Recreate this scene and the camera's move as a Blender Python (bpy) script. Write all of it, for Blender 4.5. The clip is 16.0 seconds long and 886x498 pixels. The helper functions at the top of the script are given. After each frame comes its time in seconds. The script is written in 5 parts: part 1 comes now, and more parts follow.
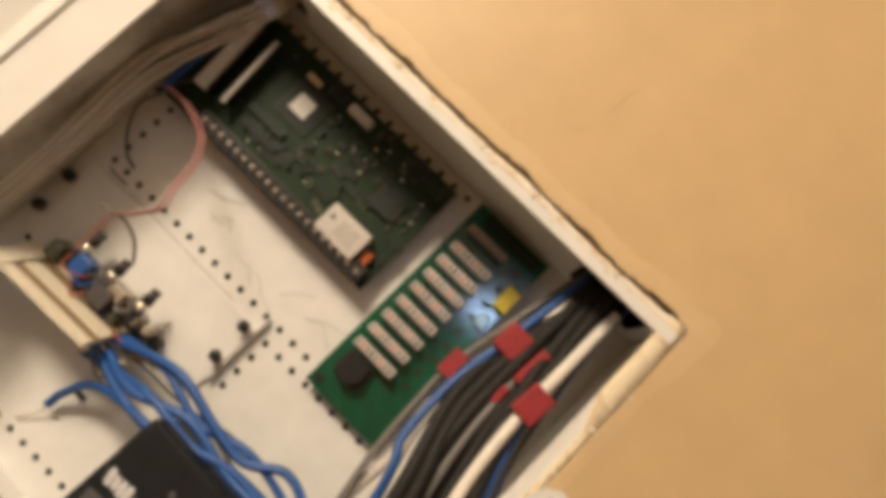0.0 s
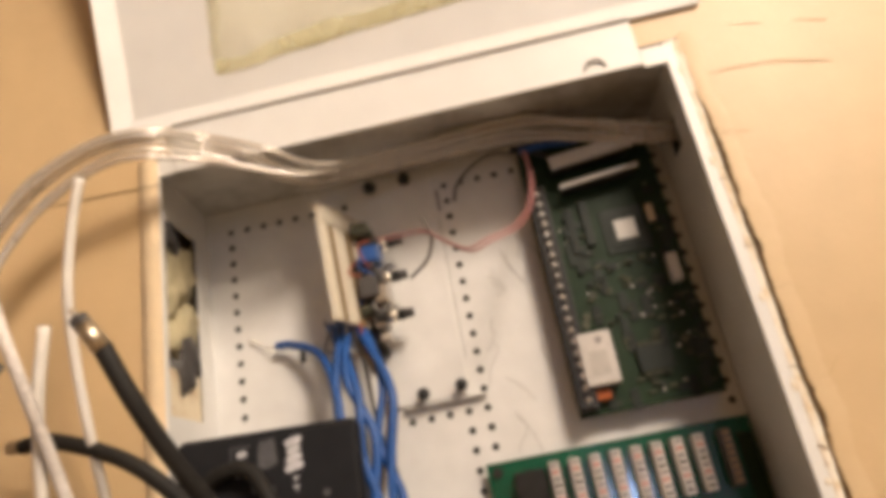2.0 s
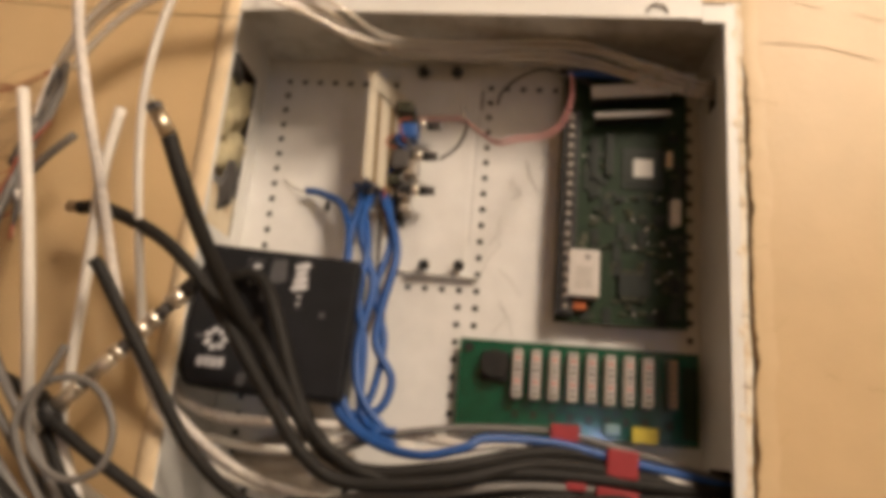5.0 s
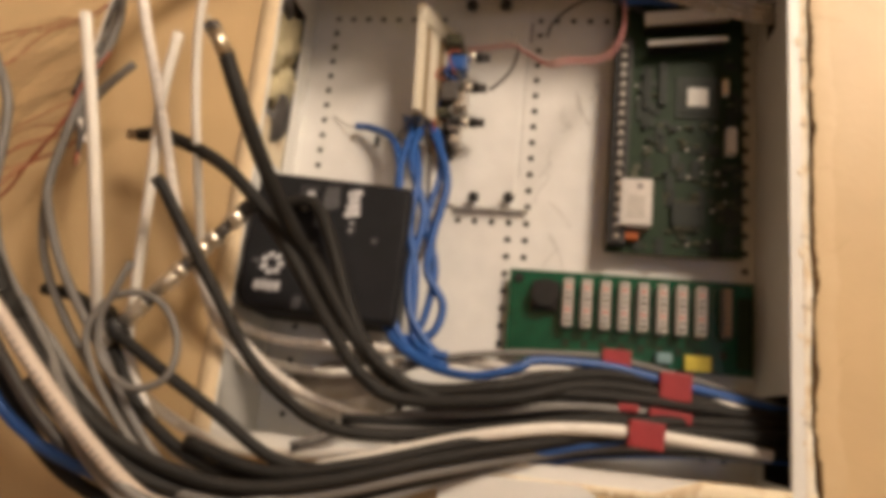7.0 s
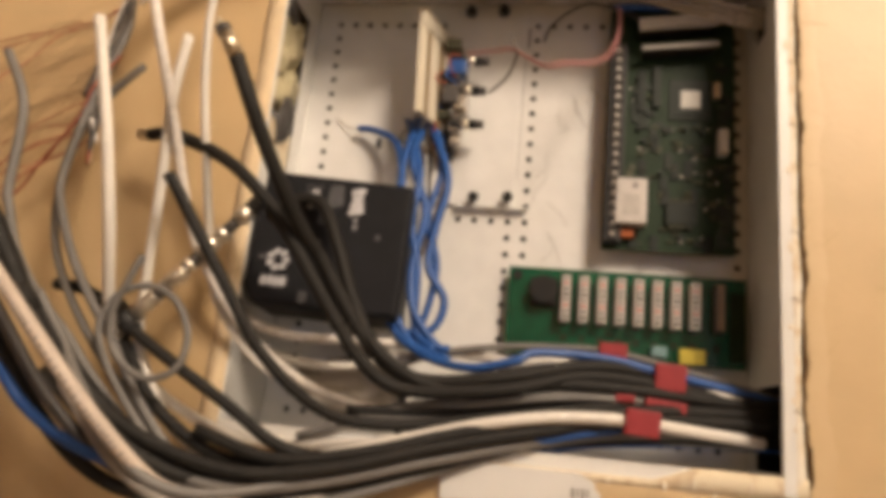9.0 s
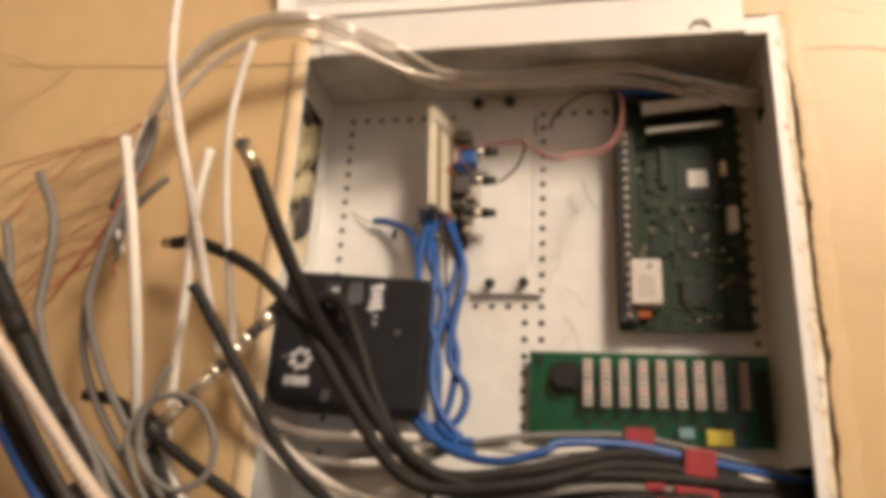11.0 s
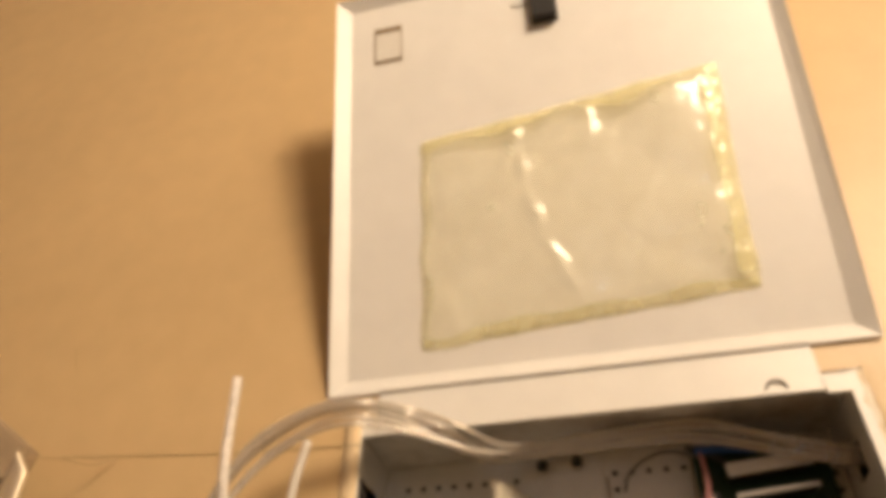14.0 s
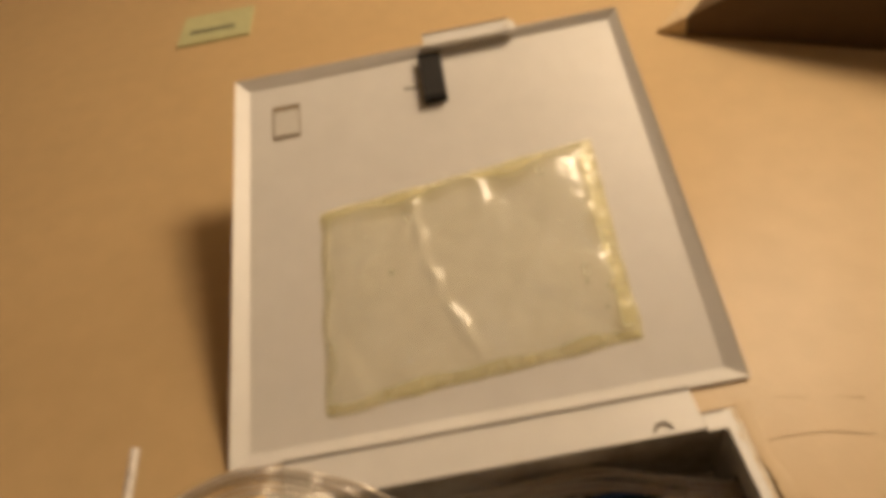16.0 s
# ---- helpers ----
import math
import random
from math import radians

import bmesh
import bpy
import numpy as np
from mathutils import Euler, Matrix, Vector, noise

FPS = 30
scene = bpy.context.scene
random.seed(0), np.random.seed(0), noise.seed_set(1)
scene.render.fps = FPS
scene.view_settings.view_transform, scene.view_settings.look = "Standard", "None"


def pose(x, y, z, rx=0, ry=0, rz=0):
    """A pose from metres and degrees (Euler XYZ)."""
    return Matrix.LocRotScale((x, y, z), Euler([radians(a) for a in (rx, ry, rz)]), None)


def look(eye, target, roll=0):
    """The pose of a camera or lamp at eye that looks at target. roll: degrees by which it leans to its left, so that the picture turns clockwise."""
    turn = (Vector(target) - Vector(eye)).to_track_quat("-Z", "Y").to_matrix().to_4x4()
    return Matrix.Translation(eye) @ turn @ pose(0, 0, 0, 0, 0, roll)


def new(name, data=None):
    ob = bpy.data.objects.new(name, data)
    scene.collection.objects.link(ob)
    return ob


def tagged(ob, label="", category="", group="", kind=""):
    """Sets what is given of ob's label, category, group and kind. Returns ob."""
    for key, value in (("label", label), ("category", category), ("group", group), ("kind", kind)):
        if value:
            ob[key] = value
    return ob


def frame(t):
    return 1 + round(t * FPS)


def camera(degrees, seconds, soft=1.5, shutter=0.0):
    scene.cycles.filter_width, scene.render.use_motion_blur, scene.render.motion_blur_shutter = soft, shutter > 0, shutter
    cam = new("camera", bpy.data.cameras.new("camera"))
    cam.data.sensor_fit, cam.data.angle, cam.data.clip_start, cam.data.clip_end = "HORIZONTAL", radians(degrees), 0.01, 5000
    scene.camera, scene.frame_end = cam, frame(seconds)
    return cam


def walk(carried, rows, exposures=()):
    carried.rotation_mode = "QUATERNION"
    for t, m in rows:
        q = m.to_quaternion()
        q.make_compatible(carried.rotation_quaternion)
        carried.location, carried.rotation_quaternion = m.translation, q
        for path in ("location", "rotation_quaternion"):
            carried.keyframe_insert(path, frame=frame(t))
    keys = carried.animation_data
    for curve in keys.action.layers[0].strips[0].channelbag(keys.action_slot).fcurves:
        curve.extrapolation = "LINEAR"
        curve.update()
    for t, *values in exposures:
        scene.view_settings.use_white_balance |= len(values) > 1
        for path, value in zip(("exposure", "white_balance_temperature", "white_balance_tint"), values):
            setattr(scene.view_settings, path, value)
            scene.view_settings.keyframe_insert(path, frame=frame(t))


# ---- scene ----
cam = camera(64.9, 16.0, soft=6.2)
PATH = [
    (0, (0.282, -0.417, 1.451), (0.088, 1.557, 1.71), 45.3),
    (0.5, (0.272, -0.405, 1.451), (-0.067, 1.562, 1.567), 55.3),
    (1, (0.265, -0.404, 1.443), (-0.223, 1.536, 1.471), 62.8),
    (1.5, (0.265, -0.414, 1.417), (-0.351, 1.489, 1.42), 71.4),
    (2, (0.259, -0.415, 1.416), (-0.457, 1.448, 1.29), 77.7),
    (2.5, (0.257, -0.424, 1.413), (-0.45, 1.435, 1.213), 83.0),
    (3, (0.26, -0.426, 1.4), (-0.452, 1.428, 1.162), 86.8),
    (3.5, (0.269, -0.436, 1.411), (-0.392, 1.433, 1.151), 90.1),
    (4, (0.283, -0.444, 1.416), (-0.312, 1.452, 1.188), 91.2),
    (4.5, (0.294, -0.452, 1.422), (-0.255, 1.459, 1.21), 92.9),
    (5, (0.303, -0.454, 1.424), (-0.211, 1.467, 1.207), 93.4),
    (7.5, (0.345, -0.448, 1.418), (-0.076, 1.478, 1.082), 93.7),
    (8, (0.352, -0.455, 1.418), (-0.064, 1.474, 1.092), 94.0),
    (10.5, (0.337, -0.466, 1.416), (-0.252, 1.416, 1.08), 90.7),
    (11, (0.331, -0.474, 1.417), (-0.299, 1.389, 1.052), 89.7),
    (11.5, (0.32, -0.471, 1.41), (-0.359, 1.37, 1.023), 89.3),
    (12, (0.308, -0.47, 1.405), (-0.442, 1.333, 0.973), 88.5),
    (12.5, (0.289, -0.471, 1.398), (-0.588, 1.266, 0.936), 86.7),
    (13, (0.268, -0.479, 1.383), (-0.736, 1.198, 0.958), 85.2),
    (13.5, (0.253, -0.483, 1.38), (-0.917, 1.088, 0.979), 82.9),
    (14, (0.242, -0.491, 1.393), (-1.043, 0.992, 1.005), 81.3),
    (14.5, (0.245, -0.495, 1.387), (-1.124, 0.937, 1.113), 79.7),
    (15, (0.254, -0.497, 1.383), (-1.182, 0.886, 1.232), 79.1),
    (15.5, (0.27, -0.498, 1.379), (-1.195, 0.862, 1.311), 79.1),
    (16, (0.27, -0.494, 1.38), (-1.181, 0.882, 1.35), 79.3),
]
walk(cam, [(t, look(eye, target, roll)) for t, eye, target, roll in PATH],
     exposures=[(0.0, 0.26, 6950, 11), (1.2, 0.34, 6540, 13), (2.0, 0.32, 6490, 15), (3.5, 0.08, 6720, 15), (5.0, 0.06, 6800, 15), (8.0, 0.24, 6800, 15),
                (11.0, 0.30, 6710, 15), (12.5, 0.36, 6590, 15), (13.5, 0.18, 7230, 15), (14.5, -0.13, 7950, 15), (15.2, -0.43, 8220, 15), (16.0, -0.69, 8300, 15)])

# ---- world and lights ----
world = bpy.data.worlds.new("room_dark")
scene.world = world
world.use_nodes = True
world.node_tree.nodes["Background"].inputs["Color"].default_value = (0.02, 0.018, 0.015, 1)
world.node_tree.nodes["Background"].inputs["Strength"].default_value = 0.5

LAMP_AT = (-0.90, -1.38, 2.25)
bulb = bpy.data.lights.new("ceiling_bulb", "POINT")
bulb.energy, bulb.color, bulb.shadow_soft_size = 110.0, (1.0, 0.865, 0.69), 0.24
new("ceiling_bulb", bulb).location = LAMP_AT

# ---- panel coordinates: u up the wall, d into the wall, w along the wall to the left, in millimetres ----
Z0 = 1.2


def V(u, d, w):
    return Vector((-w / 1000, d / 1000, Z0 + u / 1000))


# ---- materials ----
def mat(name, color, rough=0.5, metal=0.0, vary=0.12, scale=60.0, bump=0.0, bump_scale=300.0, coat=0.0, island=0.0, spec=0.5):
    m = bpy.data.materials.new(name)
    m.use_nodes = True
    nt = m.node_tree
    b = nt.nodes["Principled BSDF"]
    b.inputs["Metallic"].default_value = metal
    b.inputs["Coat Weight"].default_value = coat
    b.inputs["Specular IOR Level"].default_value = spec
    co = nt.nodes.new("ShaderNodeTexCoord")
    n1 = nt.nodes.new("ShaderNodeTexNoise")
    n1.inputs["Scale"].default_value, n1.inputs["Detail"].default_value = scale, 5.0
    n2 = nt.nodes.new("ShaderNodeTexNoise")
    n2.inputs["Scale"].default_value, n2.inputs["Detail"].default_value = scale / 9, 3.0
    nt.links.new(co.outputs["Object"], n1.inputs["Vector"])
    nt.links.new(co.outputs["Object"], n2.inputs["Vector"])
    add = nt.nodes.new("ShaderNodeMath")
    add.operation = "ADD"
    nt.links.new(n1.outputs["Fac"], add.inputs[0])
    nt.links.new(n2.outputs["Fac"], add.inputs[1])
    mr = nt.nodes.new("ShaderNodeMapRange")
    mr.inputs["From Min"].default_value, mr.inputs["From Max"].default_value = 0.6, 1.4
    mr.inputs["To Min"].default_value, mr.inputs["To Max"].default_value = 1 - vary, 1 + vary
    nt.links.new(add.outputs[0], mr.inputs["Value"])
    mul = nt.nodes.new("ShaderNodeMix")
    mul.data_type, mul.blend_type = "RGBA", "MULTIPLY"
    mul.inputs["Factor"].default_value = 1.0
    mul.inputs["A"].default_value = (*color, 1)
    comb = nt.nodes.new("ShaderNodeCombineColor")
    for k in ("Red", "Green", "Blue"):
        nt.links.new(mr.outputs["Result"], comb.inputs[k])
    nt.links.new(comb.outputs["Color"], mul.inputs["B"])
    out = mul.outputs["Result"]
    if island:
        info = nt.nodes.new("ShaderNodeObjectInfo")
        hsv = nt.nodes.new("ShaderNodeHueSaturation")
        r2 = nt.nodes.new("ShaderNodeMapRange")
        r2.inputs["To Min"].default_value, r2.inputs["To Max"].default_value = 1 - island, 1 + island
        nt.links.new(info.outputs["Random"], r2.inputs["Value"])
        nt.links.new(r2.outputs["Result"], hsv.inputs["Value"])
        nt.links.new(out, hsv.inputs["Color"])
        out = hsv.outputs["Color"]
    nt.links.new(out, b.inputs["Base Color"])
    rr = nt.nodes.new("ShaderNodeMapRange")
    rr.inputs["To Min"].default_value, rr.inputs["To Max"].default_value = max(0.03, rough - 0.08), min(1, rough + 0.08)
    nt.links.new(n2.outputs["Fac"], rr.inputs["Value"])
    nt.links.new(rr.outputs["Result"], b.inputs["Roughness"])
    if bump:
        n3 = nt.nodes.new("ShaderNodeTexNoise")
        n3.inputs["Scale"].default_value, n3.inputs["Detail"].default_value = bump_scale, 4.0
        nt.links.new(co.outputs["Object"], n3.inputs["Vector"])
        bp = nt.nodes.new("ShaderNodeBump")
        bp.inputs["Strength"].default_value, bp.inputs["Distance"].default_value = bump, 0.002
        nt.links.new(n3.outputs["Fac"], bp.inputs["Height"])
        nt.links.new(bp.outputs["Normal"], b.inputs["Normal"])
    return m


def clear_mat(name, tint, body, amount, rough, gloss=0.06, spec=0.9):
    """Thin clear plastic: a tinted see-through film with a milky, glossy share."""
    m = bpy.data.materials.new(name)
    m.use_nodes = True
    nt = m.node_tree
    b = nt.nodes["Principled BSDF"]
    b.inputs["Base Color"].default_value = (*body, 1)
    b.inputs["Roughness"].default_value = rough
    b.inputs["Specular IOR Level"].default_value = spec
    tr = nt.nodes.new("ShaderNodeBsdfTransparent")
    tr.inputs["Color"].default_value = (*tint, 1)
    gl = nt.nodes.new("ShaderNodeBsdfGlossy")
    gl.inputs["Roughness"].default_value = rough
    co = nt.nodes.new("ShaderNodeTexCoord")
    n1 = nt.nodes.new("ShaderNodeTexNoise")
    n1.inputs["Scale"].default_value, n1.inputs["Detail"].default_value = 25.0, 4.0
    nt.links.new(co.outputs["Object"], n1.inputs["Vector"])
    mr = nt.nodes.new("ShaderNodeMapRange")
    mr.inputs["From Min"].default_value, mr.inputs["From Max"].default_value = 0.3, 0.7
    mr.inputs["To Min"].default_value, mr.inputs["To Max"].default_value = amount * 0.75, min(1, amount * 1.25)
    nt.links.new(n1.outputs["Fac"], mr.inputs["Value"])
    mix = nt.nodes.new("ShaderNodeMixShader")
    nt.links.new(mr.outputs["Result"], mix.inputs["Fac"])
    nt.links.new(tr.outputs[0], mix.inputs[1])
    nt.links.new(b.outputs[0], mix.inputs[2])
    mix2 = nt.nodes.new("ShaderNodeMixShader")
    mix2.inputs["Fac"].default_value = gloss
    nt.links.new(mix.outputs[0], mix2.inputs[1])
    nt.links.new(gl.outputs[0], mix2.inputs[2])
    nt.links.new(mix2.outputs[0], nt.nodes["Material Output"].inputs["Surface"])
    return m


def glow_mat(name, color, strength):
    m = bpy.data.materials.new(name)
    m.use_nodes = True
    b = m.node_tree.nodes["Principled BSDF"]
    b.inputs["Base Color"].default_value = (*color, 1)
    b.inputs["Emission Color"].default_value = (*color, 1)
    b.inputs["Emission Strength"].default_value = strength
    return m


def patchy_mat(name, first, second, rough, scale, cut=0.5, soft=0.12, bump=0.5, bump_scale=200.0):
    """Two colours in ragged patches, with relief."""
    m = bpy.data.materials.new(name)
    m.use_nodes = True
    nt = m.node_tree
    b = nt.nodes["Principled BSDF"]
    b.inputs["Roughness"].default_value = rough
    co = nt.nodes.new("ShaderNodeTexCoord")
    n1 = nt.nodes.new("ShaderNodeTexNoise")
    n1.inputs["Scale"].default_value, n1.inputs["Detail"].default_value, n1.inputs["Roughness"].default_value = scale, 6.0, 0.65
    nt.links.new(co.outputs["Object"], n1.inputs["Vector"])
    mr = nt.nodes.new("ShaderNodeMapRange")
    mr.inputs["From Min"].default_value, mr.inputs["From Max"].default_value = cut - soft, cut + soft
    nt.links.new(n1.outputs["Fac"], mr.inputs["Value"])
    mix = nt.nodes.new("ShaderNodeMix")
    mix.data_type = "RGBA"
    mix.inputs["A"].default_value, mix.inputs["B"].default_value = (*first, 1), (*second, 1)
    nt.links.new(mr.outputs["Result"], mix.inputs["Factor"])
    nt.links.new(mix.outputs["Result"], b.inputs["Base Color"])
    n2 = nt.nodes.new("ShaderNodeTexNoise")
    n2.inputs["Scale"].default_value, n2.inputs["Detail"].default_value = bump_scale, 5.0
    nt.links.new(co.outputs["Object"], n2.inputs["Vector"])
    bp = nt.nodes.new("ShaderNodeBump")
    bp.inputs["Strength"].default_value, bp.inputs["Distance"].default_value = bump, 0.002
    nt.links.new(n2.outputs["Fac"], bp.inputs["Height"])
    nt.links.new(bp.outputs["Normal"], b.inputs["Normal"])
    return m


WALL = mat("beige_wall_paint", (0.60, 0.43, 0.235), 0.44, vary=0.075, scale=30, bump=0.14, bump_scale=200, spec=0.5)
CEIL = mat("ceiling_paint", (0.80, 0.78, 0.73), 0.8, vary=0.04, scale=20, bump=0.15, bump_scale=150)
FLOOR = mat("floor_carpet", (0.17, 0.135, 0.10), 0.95, vary=0.2, scale=200, bump=0.6, bump_scale=500)
PLASTER = patchy_mat("dried_joint_compound", (0.82, 0.76, 0.65), (0.66, 0.50, 0.30), 0.8, 55, cut=0.57, soft=0.10, bump=0.35, bump_scale=240)
SKIM = patchy_mat("painted_skim_coat", (0.60, 0.43, 0.235), (0.66, 0.495, 0.29), 0.48, 28, cut=0.5, soft=0.25, bump=0.25, bump_scale=90)
STAINED = patchy_mat("stained_plaster", (0.78, 0.68, 0.50), (0.52, 0.36, 0.20), 0.8, 60, cut=0.58, soft=0.08, bump=0.4, bump_scale=220)
MOTTLED = patchy_mat("mottled_white_steel", (0.70, 0.69, 0.66), (0.44, 0.42, 0.38), 0.35, 11, cut=0.54, soft=0.07, bump=0.03, bump_scale=300)
SCUFF = mat("grey_scuff", (0.42, 0.40, 0.37), 0.6, vary=0.2, scale=200)
SEAMLINE = mat("grey_sheet_seam", (0.34, 0.33, 0.31), 0.6)
PALEGREY = mat("pale_grey_cable_jacket", (0.27, 0.245, 0.22), 0.5, vary=0.25, scale=200)
RAWEDGE = mat("painted_plaster_edge", (0.71, 0.56, 0.36), 0.75, vary=0.10, scale=90, bump=0.5, bump_scale=200)
STEEL = mat("white_enamelled_steel", (0.76, 0.75, 0.72), 0.42, vary=0.05, scale=40, bump=0.03, bump_scale=500)
BACK = mat("scuffed_white_steel", (0.76, 0.75, 0.72), 0.45, vary=0.09, scale=55, bump=0.04, bump_scale=400)
# near-black colour holds the shade inside the wall and the side holes
CAVITYSHADE = mat("cavity_shade", (0.05, 0.042, 0.034), 0.95, vary=0.3, scale=40)
BLACK = mat("black_plastic", (0.026, 0.025, 0.025), 0.45, vary=0.15, scale=120, spec=0.3)
BLACKBOX = mat("black_moulded_case", (0.014, 0.0142, 0.0165), 0.55, vary=0.25, scale=60, bump=0.1, bump_scale=900, spec=0.14)
COAX = mat("black_cable_jacket", (0.020, 0.0185, 0.017), 0.6, vary=0.25, scale=150, spec=0.22)
WHITEC = mat("white_cable_jacket", (0.74, 0.70, 0.64), 0.45, vary=0.08, scale=130)
PRINTED = mat("white_printed_jacket", (0.70, 0.65, 0.60), 0.5, vary=0.34, scale=260)
# white jacket dimmed and warmed: the weaker light is put into the colour
DIMWHITE = mat("shaded_white_jacket", (0.56, 0.475, 0.40), 0.55, vary=0.12, scale=160)
GREYC = mat("grey_cable_jacket", (0.17, 0.16, 0.15), 0.5, vary=0.12, scale=120)
DGREY = mat("dark_grey_cable_jacket", (0.075, 0.068, 0.065), 0.5, vary=0.2, scale=120, spec=0.35)
BLUE = mat("blue_cable_jacket", (0.015, 0.083, 0.30), 0.42, vary=0.12, scale=120)
PINK = mat("pink_wire", (0.46, 0.20, 0.19), 0.5)
RED = mat("red_tape", (0.30, 0.025, 0.03), 0.6, vary=0.15, scale=150)
REDW = mat("red_wire", (0.36, 0.09, 0.05), 0.5)
TANW = mat("tan_wire", (0.46, 0.32, 0.18), 0.5)
YELLOW = mat("yellow_label", (0.60, 0.48, 0.06), 0.6, vary=0.3, scale=120)
CYAN = mat("pale_blue_plug", (0.20, 0.33, 0.34), 0.15)
PCB = mat("dark_green_solder_mask", (0.011, 0.028, 0.010), 0.5, vary=0.35, scale=130, spec=0.22)
PCB2 = mat("green_solder_mask", (0.004, 0.076, 0.040), 0.11, vary=0.3, scale=110, spec=0.5)
CHIPM = mat("chip_epoxy", (0.018, 0.024, 0.018), 0.55, vary=0.2, scale=300, island=0.4, spec=0.3)
TIN = mat("tinned_metal", (0.78, 0.75, 0.70), 0.30, 1.0, vary=0.12, scale=300)
BRASS = mat("nickel_brass", (0.66, 0.58, 0.45), 0.36, 1.0, vary=0.12, scale=300)
PARTW = mat("white_component_plastic", (0.70, 0.68, 0.63), 0.5, vary=0.08, scale=200)
IVORY = mat("ivory_plastic", (0.68, 0.62, 0.50), 0.45, vary=0.08, scale=150)
BLOCKW = mat("connector_white", (0.62, 0.58, 0.54), 0.5, vary=0.12, scale=300, island=0.12)
PIPRED = mat("red_mark", (0.48, 0.19, 0.14), 0.5)
PIPGR = mat("grey_slot", (0.24, 0.21, 0.20), 0.6)
ORANGE = mat("orange_capacitor", (0.52, 0.13, 0.03), 0.4)
TANC = mat("tan_component", (0.085, 0.085, 0.055), 0.5, vary=0.2, scale=300, island=0.6, spec=0.3)
INK = mat("white_ink", (0.52, 0.52, 0.54), 0.7, vary=0.45, scale=500)
GREYINK = mat("grey_ink", (0.075, 0.075, 0.08), 0.7, vary=0.5, scale=400)
FOAM = mat("yellow_insulation", (0.45, 0.39, 0.245), 0.95, vary=0.3, scale=90, bump=1.0, bump_scale=120)
HEADER = mat("aged_header_plastic", (0.47, 0.44, 0.40), 0.5, vary=0.15, scale=200)
WOOD = mat("rough_stud_timber", (0.34, 0.25, 0.16), 0.8, vary=0.25, scale=70, bump=0.4, bump_scale=90)
FILM = clear_mat("yellowed_plastic_film", (0.995, 0.990, 0.945), (0.95, 0.91, 0.68), 0.24, 0.16, 0.025, 0.5)
SEAM = clear_mat("yellowed_plastic_seam", (0.995, 0.985, 0.85), (0.96, 0.90, 0.58), 0.32, 0.12, 0.035)
CLEARJ = clear_mat("clear_wire_jacket", (0.97, 0.95, 0.92), (0.86, 0.82, 0.76), 0.30, 0.12, 0.09)
CLOUDY = clear_mat("cloudy_plastic", (0.85, 0.80, 0.72), (0.40, 0.335, 0.26), 0.9, 0.3)
TAGM = mat("pale_green_card", (0.52, 0.53, 0.30), 0.6)
SHADE = mat("lamp_base_white", (0.8, 0.78, 0.74), 0.5)
# emitter colour for the added pane that makes the board glint
GLINTGLOW = glow_mat("bluish_glint_glow", (0.42, 0.62, 1.0), 56.0)
CREASE = mat("crease_in_paint", (0.45, 0.31, 0.16), 0.6, vary=0.2, scale=90)
TORN = mat("torn_board_core", (0.24, 0.145, 0.068), 0.9, vary=0.4, scale=120, bump=0.6, bump_scale=200)
GROOVE = mat("tan_groove", (0.24, 0.165, 0.085), 0.6, vary=0.15, scale=150)
DARKWOOD = mat("brown_cabinet", (0.11, 0.062, 0.028), 0.6, vary=0.2, scale=40)
NICKEL = mat("worn_nickel", (0.86, 0.80, 0.70), 0.30, 0.9, vary=0.15, scale=300)

# ---- building helpers ----
ORIGIN = {}


def thing(name, u, d, w, label, category, group="", kind=""):
    ob = new(name)
    ob.empty_display_size = 0.02
    ob.location = V(u, d, w)
    ORIGIN[ob] = V(u, d, w)
    return tagged(ob, label, category, group, kind)


def to_object(name, bm, material, o, smooth=False):
    bmesh.ops.recalc_face_normals(bm, faces=bm.faces[:])
    bm.transform(Matrix.Translation(-o))
    me = bpy.data.meshes.new(name)
    bm.to_mesh(me)
    bm.free()
    me.materials.append(material)
    if smooth:
        for p in me.polygons:
            p.use_smooth = True
    return new(name, me)


def part(name, bm, material, parent, label="", smooth=False):
    o = ORIGIN[parent]
    ob = to_object(name, bm, material, o, smooth)
    ob.parent = parent
    ORIGIN[ob] = o
    return tagged(ob, label)


def solid(name, bm, material, at, label, category, group="", kind="", smooth=False):
    """A thing of one mesh."""
    o = V(*at)
    ob = to_object(name, bm, material, o, smooth)
    ob.location = o
    ORIGIN[ob] = o
    return tagged(ob, label, category, group, kind)


def add_box(bm, u0, u1, d0, d1, w0, w1, bevel=0.0, fit=None):
    r = bmesh.ops.create_cube(bm, size=1.0)
    vs = r["verts"]
    cu, cd, cw = (u0 + u1) / 2, (d0 + d1) / 2, (w0 + w1) / 2
    for v in vs:
        v.co = V(cu + v.co.z * abs(u1 - u0), cd + v.co.y * abs(d1 - d0), cw - v.co.x * abs(w1 - w0))
    if bevel:
        es = list({e for v in vs for e in v.link_edges})
        vs = bmesh.ops.bevel(bm, geom=es, offset=bevel / 1000, segments=2, affect="EDGES", profile=0.6)["verts"]
    if fit:
        bmesh.ops.transform(bm, matrix=fit, verts=list({v for v in vs}))
    return bm


def box(*a, **k):
    return add_box(bmesh.new(), *a, **k)


